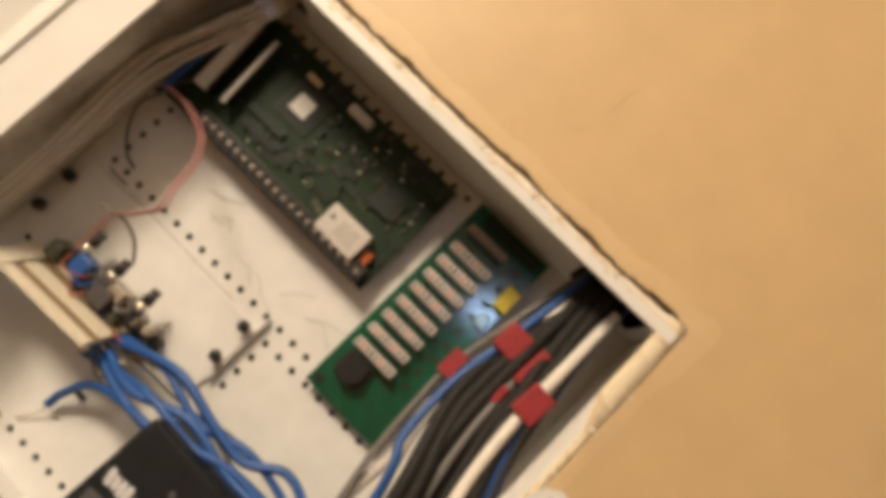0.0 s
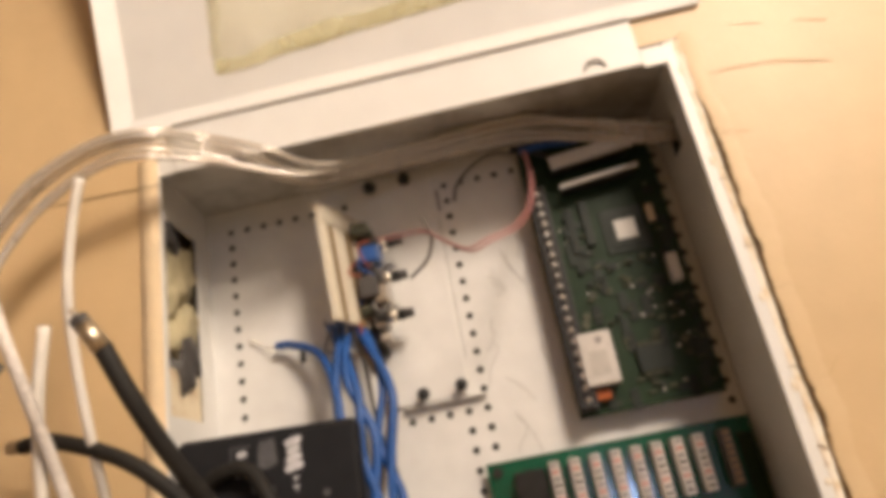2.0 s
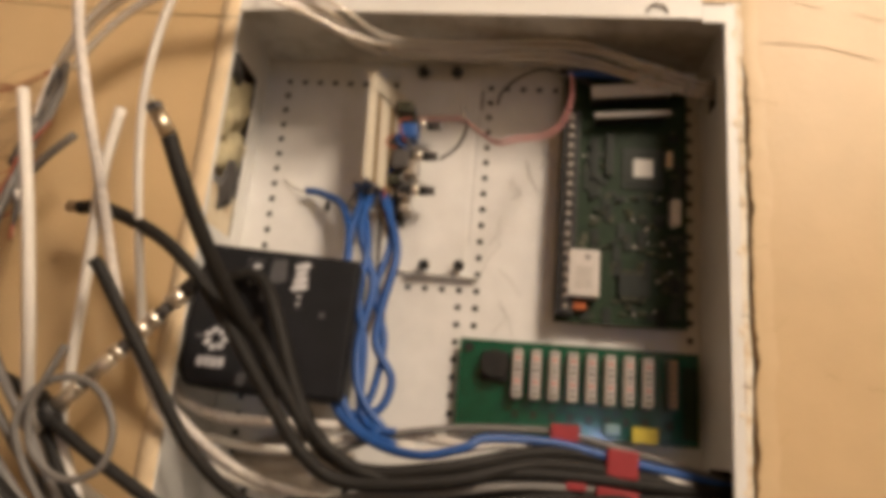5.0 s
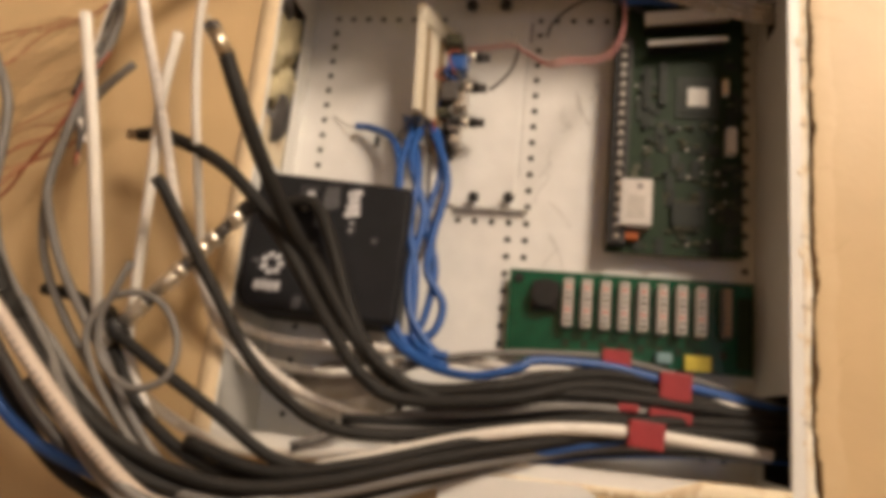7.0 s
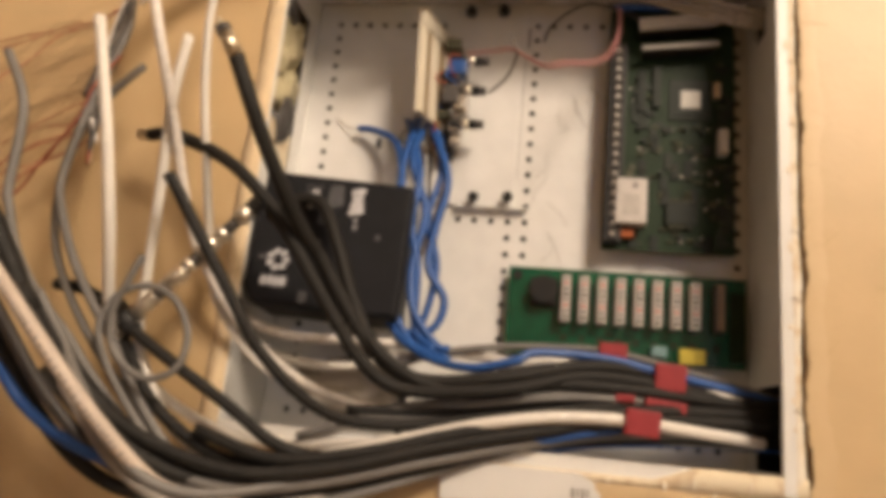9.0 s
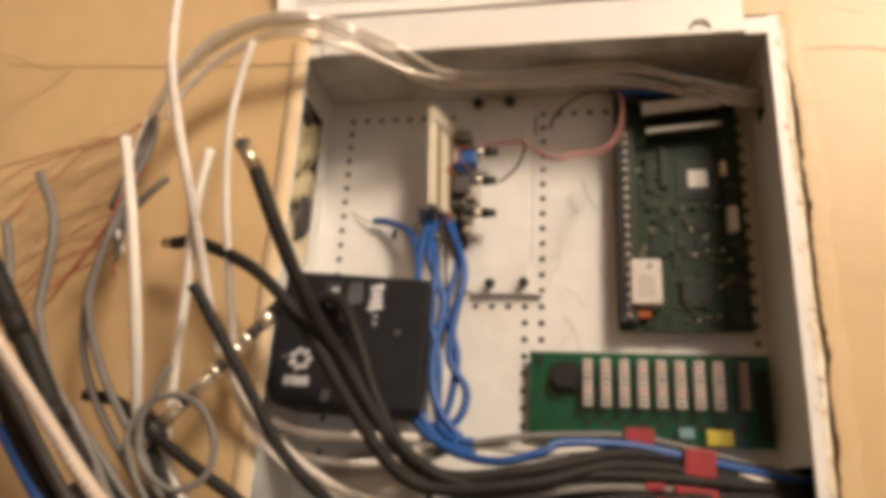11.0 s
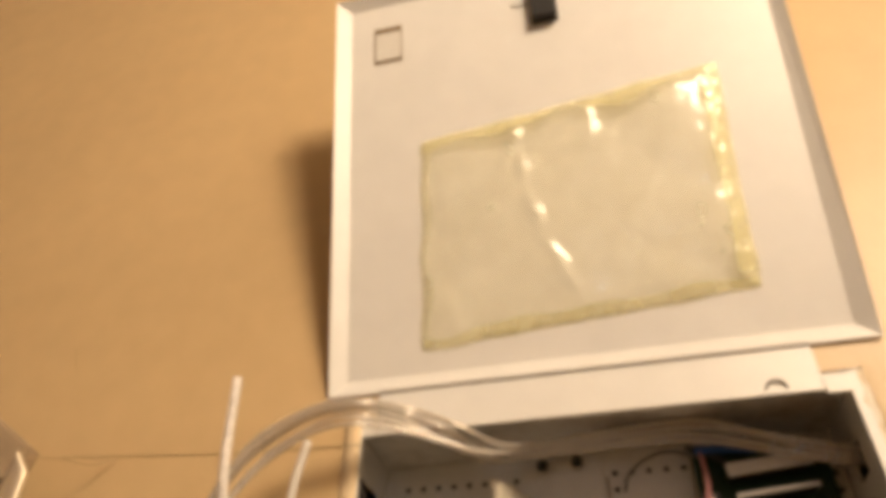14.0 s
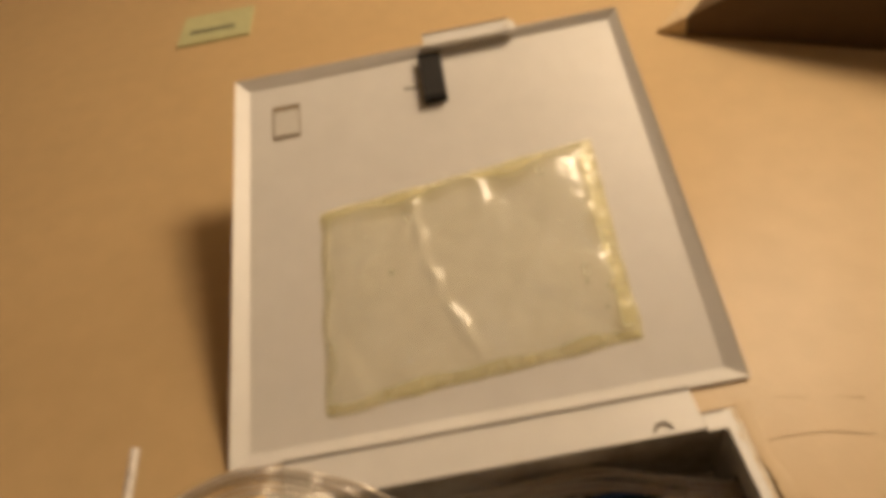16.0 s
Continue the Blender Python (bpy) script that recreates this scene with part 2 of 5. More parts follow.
def turned(u, d, w, degrees, axis="d"):
    """A turn about a point of the panel, about the axis into the wall (d), up (u) or along it (w)."""
    ax = {"d": Vector((0, 1, 0)), "u": Vector((0, 0, 1)), "w": Vector((-1, 0, 0))}[axis]
    o = V(u, d, w)
    return Matrix.Translation(o) @ Matrix.Rotation(radians(degrees), 4, ax) @ Matrix.Translation(-o)


def add_cyl(bm, a, b, r0, r1=None, n=14):
    """A capped round bar from a to b, in millimetres of the panel."""
    r1 = r0 if r1 is None else r1
    A, Bv = V(*a), V(*b)
    z = Bv - A
    m = Matrix.Translation((A + Bv) / 2) @ z.to_track_quat("Z", "Y").to_matrix().to_4x4()
    bmesh.ops.create_cone(bm, cap_ends=True, segments=n, radius1=r0 / 1000, radius2=r1 / 1000, depth=z.length, matrix=m)
    return bm


def cyl(*a, **k):
    return add_cyl(bmesh.new(), *a, **k)


def spline(pts, steps):
    """A smooth line through the points."""
    p = [Vector(q) for q in pts]
    p = [2 * p[0] - p[1]] + p + [2 * p[-1] - p[-2]]
    out = []
    for i in range(1, len(p) - 2):
        a, b, c, e = p[i - 1:i + 3]
        for k in range(steps):
            s = k / steps
            out.append(0.5 * (2 * b + (c - a) * s + (2 * a - 5 * b + 4 * c - e) * s * s + (3 * b - a - 3 * c + e) * s ** 3))
    out.append(p[-2])
    return out


def add_tube(bm, pts, r, n=10, steps=7, jitter=0.0, seed=0):
    line = spline(pts, steps)
    rng = random.Random(seed)
    if jitter:
        line = [q + Vector((noise.noise(q * 0.03 + Vector((seed, 0, 0))), noise.noise(q * 0.03 + Vector((0, seed, 7))), noise.noise(q * 0.03 + Vector((3, 0, seed))))) * jitter for q in line]
    line = [V(*q) for q in line]
    side = None
    rings = []
    for i, q in enumerate(line):
        t = (line[min(i + 1, len(line) - 1)] - line[max(i - 1, 0)]).normalized()
        if side is None:
            side = t.orthogonal().normalized()
        side = (side - t * side.dot(t)).normalized()
        up = t.cross(side)
        rings.append([bm.verts.new(q + (side * math.cos(6.28319 * k / n) + up * math.sin(6.28319 * k / n)) * r / 1000) for k in range(n)])
    for a, b in zip(rings, rings[1:]):
        for k in range(n):
            bm.faces.new((a[k], a[(k + 1) % n], b[(k + 1) % n], b[k]))
    bm.faces.new(rings[0][::-1])
    bm.faces.new(rings[-1])
    return bm


def tube(*a, **k):
    return add_tube(bmesh.new(), *a, **k)


def cable(name, pts, r, material, label, group="", category="cable", core=None, **k):
    """A cable; with a core, its cut first end shows a short conductor."""
    ob = solid(name, tube(pts, r, **k), material, pts[0], label, category, group, smooth=True)
    if core:
        a, b = Vector(pts[0]), Vector(pts[1])
        s = (a - b).normalized()
        part("cut_end", cyl(tuple(a - s * 1.0), tuple(a + s * 0.6), r * 0.75, n=12), core, ob)
    return ob


def print_ticks(ob, pts, r, pitch, m):
    """Dark print marks along the room side of a cable."""
    line = [V(*q) for q in spline(pts, 24)]
    bm = bmesh.new()
    run = 0.0
    rng = random.Random(len(pts))
    for a, b in zip(line, line[1:]):
        run += (b - a).length * 1000
        if run < pitch:
            continue
        run = 0.0
        t = (b - a).normalized()
        out = Vector((0, -1, 0))
        out = (out - t * out.dot(t)).normalized()
        side = t.cross(out)
        size = rng.uniform(0.5, 1.0)
        c = bmesh.ops.create_cube(bm, size=1.0)["verts"]
        for v in c:
            q = v.co.copy()
            v.co = a + out * (r + q.z * 0.24) / 1000 + t * q.x * 0.0012 + side * q.y * size * r / 1000
    return part("print_mark", bm, m, ob)


def pieces(name, me, places, parent, label=""):
    o = ORIGIN[parent]
    for at in places:
        ob = new(name, me)
        ob.location = V(*at) - o
        ob.parent = parent
        if label:
            tagged(ob, label)


def piece_mesh(name, bm, material):
    """Mesh data round the origin: build it at the panel's own zero."""
    bmesh.ops.recalc_face_normals(bm, faces=bm.faces[:])
    bm.transform(Matrix.Translation(-V(0, 0, 0)))
    me = bpy.data.meshes.new(name)
    bm.to_mesh(me)
    bm.free()
    me.materials.append(material)
    return me


# ---- the room ----
U_FLOOR, U_CEIL = -1200, 1250
W_L, W_R, D_BACK = 3400, -2800, -4500


def rough_edge(w):
    """Outer edge of the plaster along the torn side, and how far the board stands off it."""
    u = 371.6 + 1.6 * noise.noise(Vector((0, w * 0.018, 1))) + 1.0 * noise.noise(Vector((0, w * 0.075, 6))) + 0.4 * noise.noise(Vector((0, w * 0.3, 2)))
    gap = 1.5 + 2.4 * noise.noise(Vector((4, w * 0.032, 2))) + 1.3 * noise.noise(Vector((9, w * 0.13, 5))) + 0.7 * noise.noise(Vector((2, w * 0.4, 5)))
    return u, max(1.5, min(5.2, gap + 1.6)) * max(0.0, min(1.0, (-28 - w) / 30))


def wall_with_hole():
    """The wall round the enclosure: a ragged cut in the board, its edge going back into the wall."""
    bm = bmesh.new()
    u0, u1, w0, w1 = -13.0, 373.4, -380.0, 13.5
    ring = []
    n = 90
    for i in range(n):
        ring.append((u0 + (u1 - u0) * i / n, w0, 0, -1))
    for i in range(320):
        ring.append((u1, w0 + (w1 - w0) * i / 320, 1, 0))
    for i in range(n):
        ring.append((u1 - (u1 - u0) * i / n, w1, 0, 1))
    for i in range(n):
        ring.append((u0, w1 - (w1 - w0) * i / n, -1, 0))
    cu, cw = 180, -183
    inner, deep, mid, outer = [], [], [], []
    for k, (u, w, nu, nw) in enumerate(ring):
        j = 1.6 * noise.noise(Vector((u * 0.05, w * 0.05, 3))) + 1.1 * noise.noise(Vector((u * 0.21, w * 0.21, 8)))
        j = max(-2.0, min(1.0, j))
        if nu > 0:
            eu, gap = rough_edge(w)
            j = eu + gap - u
        inner.append(bm.verts.new(V(u + nu * j, -1.5, w + nw * j)))
        deep.append((u + nu * j, w + nw * j))
        mid.append(bm.verts.new(V(u + nu * 60 + (u - cu) * 0.2, -1.5, w + nw * 60 + (w - cw) * 0.2)))
        su, sw = u - cu, w - cw
        lim = []
        if su > 1e-6:
            lim.append((U_CEIL - cu) / su)
        if su < -1e-6:
            lim.append((U_FLOOR - cu) / su)
        if sw > 1e-6:
            lim.append((W_L - cw) / sw)
        if sw < -1e-6:
            lim.append((W_R - cw) / sw)
        f = min(lim)
        outer.append(bm.verts.new(V(cu + su * f, -1.5, cw + sw * f)))
    m = len(ring)
    for k in range(m):
        l = (k + 1) % m
        bm.faces.new((inner[k], inner[l], mid[l], mid[k]))
        bm.faces.new((mid[k], mid[l], outer[l], outer[k]))
    for su_, sw_ in ((U_FLOOR, W_L), (U_FLOOR, W_R), (U_CEIL, W_L), (U_CEIL, W_R)):
        c = V(su_, -1.5, sw_)
        near = sorted(range(m), key=lambda q: (outer[q].co - c).length)[:2]
        cv = bm.verts.new(c)
        a, b = sorted(near)
        if b - a == m - 1:
            a, b = b, a
        if (outer[a].co - c).length > 1e-6 and (outer[b].co - c).length > 1e-6:
            bm.faces.new((outer[a], outer[b], cv))
    cut = bmesh.new()
    f = [cut.verts.new(V(u, -1.6, w)) for u, w in deep]
    g = [cut.verts.new(V(u, 11, w)) for u, w in deep]
    for k in range(m):
        l = (k + 1) % m
        cut.faces.new((f[k], f[l], g[l], g[k]))
    return bm, cut


wall_face, wall_cut = wall_with_hole()
solid("board_edge", wall_cut, TORN, (180, 5, -183), "torn brown edge of the cut drywall", "wall edge", kind="structure")
solid("wall_north", wall_face, WALL, (180, 0, -183), "beige painted drywall with a ragged cut round the enclosure", "wall", kind="structure")
# dark sheet that puts shade behind the panel holes and the cut
solid("wall_cavity", box(-420, 800, 110, 125, -800, 420), CAVITYSHADE, (180, 110, -183), "back of the stud cavity, its shade put into the colour", "wall", kind="structure")
solid("wall_south", box(U_FLOOR, U_CEIL, D_BACK - 100, D_BACK, W_R, W_L), WALL, (0, D_BACK, 0), "plain beige wall behind", "wall", kind="structure")
solid("wall_west", box(U_FLOOR, U_CEIL, D_BACK, -2, W_L, W_L + 100), WALL, (0, -1300, W_L), "plain beige side wall", "wall", kind="structure")
solid("wall_east", box(U_FLOOR, U_CEIL, D_BACK, -2, W_R - 100, W_R), WALL, (0, -1300, W_R), "plain beige side wall", "wall", kind="structure")
solid("floor", box(U_FLOOR - 50, U_FLOOR, D_BACK, 100, W_R, W_L), FLOOR, (U_FLOOR, -1300, 0), "brown carpet floor", "floor", kind="structure")
solid("ceiling", box(U_CEIL, U_CEIL + 50, D_BACK, 100, W_R, W_L), CEIL, (U_CEIL, -1300, 0), "plain off-white ceiling", "ceiling", kind="structure")
# unseen glowing pane, added so that a bluish reflection glints on the boards
solid("window_1", box(720, 880, D_BACK + 2, D_BACK + 12, -410, -250), GLINTGLOW, (800, D_BACK, -330), "unseen glowing pane added for the bluish glint", "window", kind="structure")
lampbase = thing("ceiling_light", 1249, -1380, 900, "white round ceiling light fixture", "ceiling light")
part("base_plate", cyl((1228, -1380, 900), (1249, -1380, 900), 130, n=32), SHADE, lampbase)


def plaster_ring():
    """Uneven strips of joint compound between the steel and the cut board."""
    for name, run, m, lab in (("plaster_strip", "right", PLASTER, "crumbling white joint compound along the steel edge"),
                              ("plaster_strip", "left", RAWEDGE, "beige painted plaster edge along the steel"),
                              ("plaster_strip", "bottom", STAINED, "beige painted plaster under the steel edge"),):
        bm = bmesh.new()
        n = 420 if run == "right" else 150
        rows = []
        for i in range(n + 1):
            s = i / n
            if run == "right":
                a = (366.0 + 0.9 * noise.noise(Vector((0, s * 40, 4))), 13 - 383 * s)
                b = (rough_edge(13 - 383 * s)[0], 13 - 383 * s)
            elif run == "left":
                a, b = (-1.0, 13.8 - 383.8 * s), (-14.5 + 1.0 * noise.noise(Vector((0, s * 9, 5))), 13.8 - 383.8 * s)
            else:
                a, b = (-14 + 388 * s, -366.2 - 9.0 * max(0.0, min(1.0, 12.4 - 0.04 * abs(-14 + 388 * s)))), (-14 + 388 * s, -380 + 1.2 * noise.noise(Vector((0, s * 15, 9))))
            h = -2.0 - (0.35 * noise.noise(Vector((7, s * 14, 3))) + 0.25 * noise.noise(Vector((7, s * 70, 3))) if run == 'right' else (0.5 if run == 'bottom' else 0.2) * noise.noise(Vector((7, s * 12, 3))))
            rows.append([bm.verts.new(V(a[0], 0.0, a[1])), bm.verts.new(V(a[0], h, a[1])),
                         bm.verts.new(V((a[0] + b[0]) / 2, h - (0.2 if run == 'right' else 0.1), (a[1] + b[1]) / 2)), bm.verts.new(V(b[0], h + (0.6 if run == 'right' else 0.15), b[1])), bm.verts.new(V(b[0], 3.0, b[1]))])
        for p, q in zip(rows, rows[1:]):
            for k in range(4):
                bm.faces.new((p[k], p[k + 1], q[k + 1], q[k]))
        solid(name, bm, m, (180, 0, -183), lab, "plaster", kind="structure", smooth=True)


plaster_ring()
# flat strip added behind the gap, so its depth reads brown, not black
solid("torn_paper", box(364, 384, 6.0, 7.0, -380, 13), TORN, (374, 7, -180), "brown backing strip added behind the gap of the cut drywall", "wall edge", kind="structure")


def skim_coat(side):
    """Feathered band of painted compound over the board beside the cut."""
    bm = bmesh.new()
    rows = []
    n, across = 160, 7
    for i in range(n + 1):
        t = i / n
        row = []
        for k in range(across + 1):
            q = k / across
            if side == "torn":
                w = 30 - 428 * t
                eu, gap = rough_edge(max(-379, min(12, w)))
                wide = 13 + 5 * noise.noise(Vector((0, w * 0.02, 11))) + 9 * max(0.0, (-330 - w) / 60)
                u = eu + gap + 0.3 + q * wide
            else:
                u = 150 + 245 * t
                w = -380.6 - q * (9 + 4 * noise.noise(Vector((u * 0.03, 0, 17))) + 9 * max(0.0, (u - 320) / 60))
            rise = (0.55 + 0.35 * noise.noise(Vector((u * 0.03, w * 0.03, 5)))) * math.sin(math.pi * (0.25 + 0.75 * q)) * min(1, 12 * t, 12 * (1 - t))
            row.append(bm.verts.new(V(u, -1.35 - rise if 0 < k < across else -1.42 - 0.5 * rise * (k == 0), w)))
        rows.append(row)
    for p, q in zip(rows, rows[1:]):
        for k in range(across):
            bm.faces.new((p[k], p[k + 1], q[k + 1], q[k]))
    return bm


solid("skim_coat", skim_coat("torn"), SKIM, (385, -2, -180), "feathered beige skim coat beside the torn cut", "wall patch", kind="structure", smooth=True)
solid("skim_coat", skim_coat("under"), SKIM, (280, -2, -385), "feathered beige skim coat under the steel edge", "wall patch", kind="structure", smooth=True)


def loose_plaster():
    """Flakes and lifted paper at the corners of the cut."""
    rng = random.Random(5)
    for i in range(16):
        s = rng.random()
        u, w = (368 + rng.uniform(-3, 1), -8 - 350 * s) if i < 11 else (rng.uniform(250, 372), -377 + rng.uniform(-4, 4))
        bm = bmesh.new()
        bmesh.ops.create_icosphere(bm, subdivisions=1, radius=1.0)
        sc = (rng.uniform(1.0, 2.2) / 1000, 0.0007, rng.uniform(2, 5) / 1000)
        for v in bm.verts:
            v.co = V(u, -2.4, w) + Vector((v.co.x * sc[2], v.co.y * sc[1], v.co.z * sc[0])) * (1 + 0.3 * noise.noise(v.co * 2 + Vector((i, 0, 0))))
        solid("plaster_flake", bm, PLASTER, (u, -2.4, w), "loose flake of white joint compound", "plaster flake", "flakes on the cut edge")


loose_plaster()

# ---- the enclosure ----
PITCH, HU, HW = 13.9, 11.0, -9.0
can = thing("wiring_enclosure", 180, 95, -183, "white steel wiring enclosure recessed in the wall", "enclosure")


def hole_set():
    s = {(0, j) for j in range(0, 26)} | {(i, 0) for i in range(0, 8)} | {(i, 0) for i in range(13, 19)}
    s |= {(13, j) for j in range(0, 17)} | {(i, 13) for i in range(9, 14)} | {(12, j) for j in range(13, 21)}
    s |= {(25, j) for j in range(1, 17)} | {(i, 25) for i in range(0, 25)}
    return s


def back_sheet():
    bm = bmesh.new()
    holes = hole_set()
    h = PITCH / 2
    for i in range(-1, 26):
        for j in range(-1, 27):
            cu, cw = HU + PITCH * i, HW - PITCH * j
            sq = [(cu + h * a, cw + h * b) for a, b in ((1, 0), (1, 1), (0, 1), (-1, 1), (-1, 0), (-1, -1), (0, -1), (1, -1))]
            if (i, j) in holes:
                so = [bm.verts.new(V(u, 95, w)) for u, w in sq]
                ci = [bm.verts.new(V(cu + 2.75 * math.cos(k * math.pi / 4), 95, cw + 2.75 * math.sin(k * math.pi / 4))) for k in range(8)]
                cb = [bm.verts.new(v.co + Vector((0, 0.0012, 0))) for v in ci]
                for k in range(8):
                    l = (k + 1) % 8
                    bm.faces.new((so[k], so[l], ci[l], ci[k]))
                    bm.faces.new((ci[k], ci[l], cb[l], cb[k]))
            else:
                bm.faces.new([bm.verts.new(V(u, 95, w)) for u, w in (sq[1], sq[3], sq[5], sq[7])])
    bmesh.ops.remove_doubles(bm, verts=bm.verts[:], dist=0.00005)
    return bm


part("back_panel", back_sheet(), BACK, can, "white perforated steel back panel")


def holed_side(u0, u1, d, w, hd, hw):
    """A steel side across u, with a square opening."""
    bm = bmesh.new()
    for u in (u0, u1):
        o = [bm.verts.new(V(u, a, b)) for a, b in ((d[0], w[0]), (d[1], w[0]), (d[1], w[1]), (d[0], w[1]))]
        i = [bm.verts.new(V(u, a, b)) for a, b in ((hd[0], hw[0]), (hd[1], hw[0]), (hd[1], hw[1]), (hd[0], hw[1]))]
        for k in range(4):
            l = (k + 1) % 4
            bm.faces.new((o[k], o[l], i[l], i[k]))
    bm.verts.ensure_lookup_table()
    for base in (0, 4):
        for k in range(4):
            l = (k + 1) % 4
            bm.faces.new([bm.verts[q] for q in (base + k, base + l, base + l + 8, base + k + 8)])
    return bm


part("side_panel", holed_side(-11.4, -9.9, (1.5, 95), (-377, 12), (24, 74), (-164, -20)), STEEL, can, "white steel side with a large knockout opening")
part("side_panel", holed_side(365.6, 367.1, (1.5, 96), (-377, -190), (20, 78), (-366, -310)), STEEL, can, "white steel side with a cable opening")
part("side_panel", holed_side(365.6, 367.1, (1.5, 96), (-190, 12), (42, 68), (-44, -18)), STEEL, can, "white steel side with a small square opening")
part("side_panel", box(-9.9, 365.6, 1.5, 95, 12, 13.4), MOTTLED, can, "white steel side with soft grey patches")
part("side_panel", box(-9.9, 365.6, 1.5, 95, -378.8, -377.4), STEEL, can)
# solid dark discs: the shade of each opening is put into the colour
for k in range(7):
    part("side_hole", cyl((258 + 13.9 * k, 40, -377.5), (258 + 13.9 * k, 40, -376.9), 3.5, n=10), CAVITYSHADE, can)
for a in ((-11.4, 0, 0, 1.5, -377, 12), (360, 367.1, -2.4, 1.5, -377, 12), (0, 360, 0, 1.5, 0, 13.4), (0, 360, 0, 1.5, -378.8, -366.5)):
    part("front_lip", box(*a), STEEL, can)
part("hinge_plate", box(13, 344, -3.6, -1.7, -1.5, 36, bevel=0.7), STEEL, can, "white hinge plate folded over the edge")
part("hinge_tab", box(344.2, 361, -3.2, -1.7, -4, 9, bevel=0.6), STEEL, can)
part("hinge_barrel", cyl((14, -4.6, 36.5), (343, -4.6, 36.5), 2.0), STEEL, can)
bm = bmesh.new()
rim = [(154, -376), (156, -400), (246, -396)] + [(248 + 6 * math.sin(a), -390 - 6 * math.cos(a)) for a in [i * math.pi / 8 for i in range(1, 8)]] + [(250, -381), (240, -376)]
top = [bm.verts.new(V(u, -6, w)) for u, w in rim]
bot = [bm.verts.new(V(u, -3.6, w)) for u, w in rim]
bm.faces.new(top)
bm.faces.new(bot[::-1])
for k in range(len(rim)):
    l = (k + 1) % len(rim)
    bm.faces.new((top[k], bot[k], bot[l], top[l]))
part("latch_tab", bm, STEEL, can, "white latch tab with rounded corners under the steel edge")
for k in range(4):
    part("print_bar", box(236 + 3 * k, 238 + 3 * k, -6.3, -5.9, -391 + k % 2, -385), SCUFF if k % 2 else PALEGREY, can)
bm = tube([(305, -3.8, 3), (309, -5.5, 8), (316, -5.5, 8), (320, -3.8, 3)], 1.0, n=8)
part("wire_clip", bm, PALEGREY, can, "bent wire clip", smooth=True)
# raised mounting plate, its slots and edges
bm = box(111, 181, 91.0, 94.6, -178, 4, bevel=0.8)
part("mounting_plate", bm, BACK, can, "raised white mounting plate")
part("plate_lip", box(133, 193, 87.5, 94.5, -180.6, -179.4), STEEL, can)
part("slot", box(182.6, 183.2, 94.2, 94.9, -151, -37), SEAMLINE, can)
part("slot", box(184, 186, 94.2, 94.9, -30, -12), PIPGR, can)
rng = random.Random(3)
for i in range(13):
    u, w = rng.uniform(196, 246), rng.uniform(-205, -60)
    q = [(u, 94.75, w)]
    for k in range(3):
        u, w = u + rng.uniform(-9, 9), w - rng.uniform(3, 13)
        q.append((u, 94.75, w))
    part("scuff", tube(q, 0.3, n=5, steps=4), SCUFF, can)
for u, w in ((133, 1), (162, 2)):
    bm = cyl((u, 94.5, w), (u, 82, w - 3), 3.2, 4.6, n=16)
    add_cyl(bm, (u, 84, w - 3), (u, 79, w - 4), 5.2, 4.2, n=16)
    solid("plastic_clip", bm, BLACK, (u, 94, w), "black plastic push clip in the back panel", "clip", "push clips", smooth=True)
for u, w in ((149, -173), (177, -172)):
    bm = cyl((u, 94.5, w), (u, 86, w), 2.0, n=14)
    bmesh.ops.create_uvsphere(bm, u_segments=16, v_segments=10, radius=0.0046, matrix=Matrix.Translation(V(u, 83, w)))
    solid("plastic_clip", bm, BLACK, (u, 94, w), "round black rivet head above the plate edge", "clip", "push clips", smooth=True)
solid("plastic_clip", cyl((70, 52, 12), (70, 52, 9.5), 3.6), BLACK, (70, 52, 12), "black plug in the steel side", "clip", "push clips")
solid("plastic_clip", box(60, 63, 90, 95, -129, -121, bevel=0.8), BLACK, (62, 95, -125), "small dark hook in the back panel", "clip", "push clips")

# insulation and timber seen through the knockout
solid("stud_1", box(-52, -30, 0, 109, -700, 300), WOOD, (-42, 90, -180), "rough timber stud inside the wall", "stud", kind="structure")
rng = random.Random(11)
batt = thing("insulation", -16, 50, -90, "crumpled yellow insulation in the knockout, dark grey clumps for its dark hollow", "insulation")
# the dark grey clumps put the darkness of a hollow into their colour
for (u, d, w, r, m) in ((-15, 42, -60, 17, FOAM), (-15, 55, -95, 16, FOAM), (-16, 60, -52, 15, FOAM), (-14, 36, -34, 12, DGREY), (-13, 50, -124, 15, DGREY), (-16, 38, -106, 13, FOAM), (-13, 60, -120, 9, DGREY), (-14, 30, -80, 11, FOAM)):
    bm = bmesh.new()
    bmesh.ops.create_icosphere(bm, subdivisions=3, radius=1.0)
    for v in bm.verts:
        q = v.co.copy()
        k = r * (1 + 0.6 * noise.noise(q * 1.3 + Vector((u, w, d))) - 0.5 * abs(noise.noise(q * 2.6 + Vector((w, d, u)))) + 0.15 * noise.noise(q * 7 + Vector((d, u, w))))
        v.co = V(u + q.z * k * 0.6, d + q.y * k * 1.0, w + q.x * k * 1.5)
    part("clump", bm, m, batt, smooth=True)
part("stained_board", box(-14.5, -12.2, 24, 74, -164, -130, bevel=0.6), STAINED, batt, "dirty cream plasterboard scrap")

# ---- the door, swung back past the wall plane ----
LEAN, S0 = 18.0, (-8.0, 34.0)


def DP(u, s, h=0.0):
    """A place on the door: u up, s from the hinge, h out of its face towards the room."""
    c, n = math.cos(radians(LEAN)), math.sin(radians(LEAN))
    return (u + 0.026 * s, S0[0] - s * n - h * c, S0[1] + s * c - h * n)


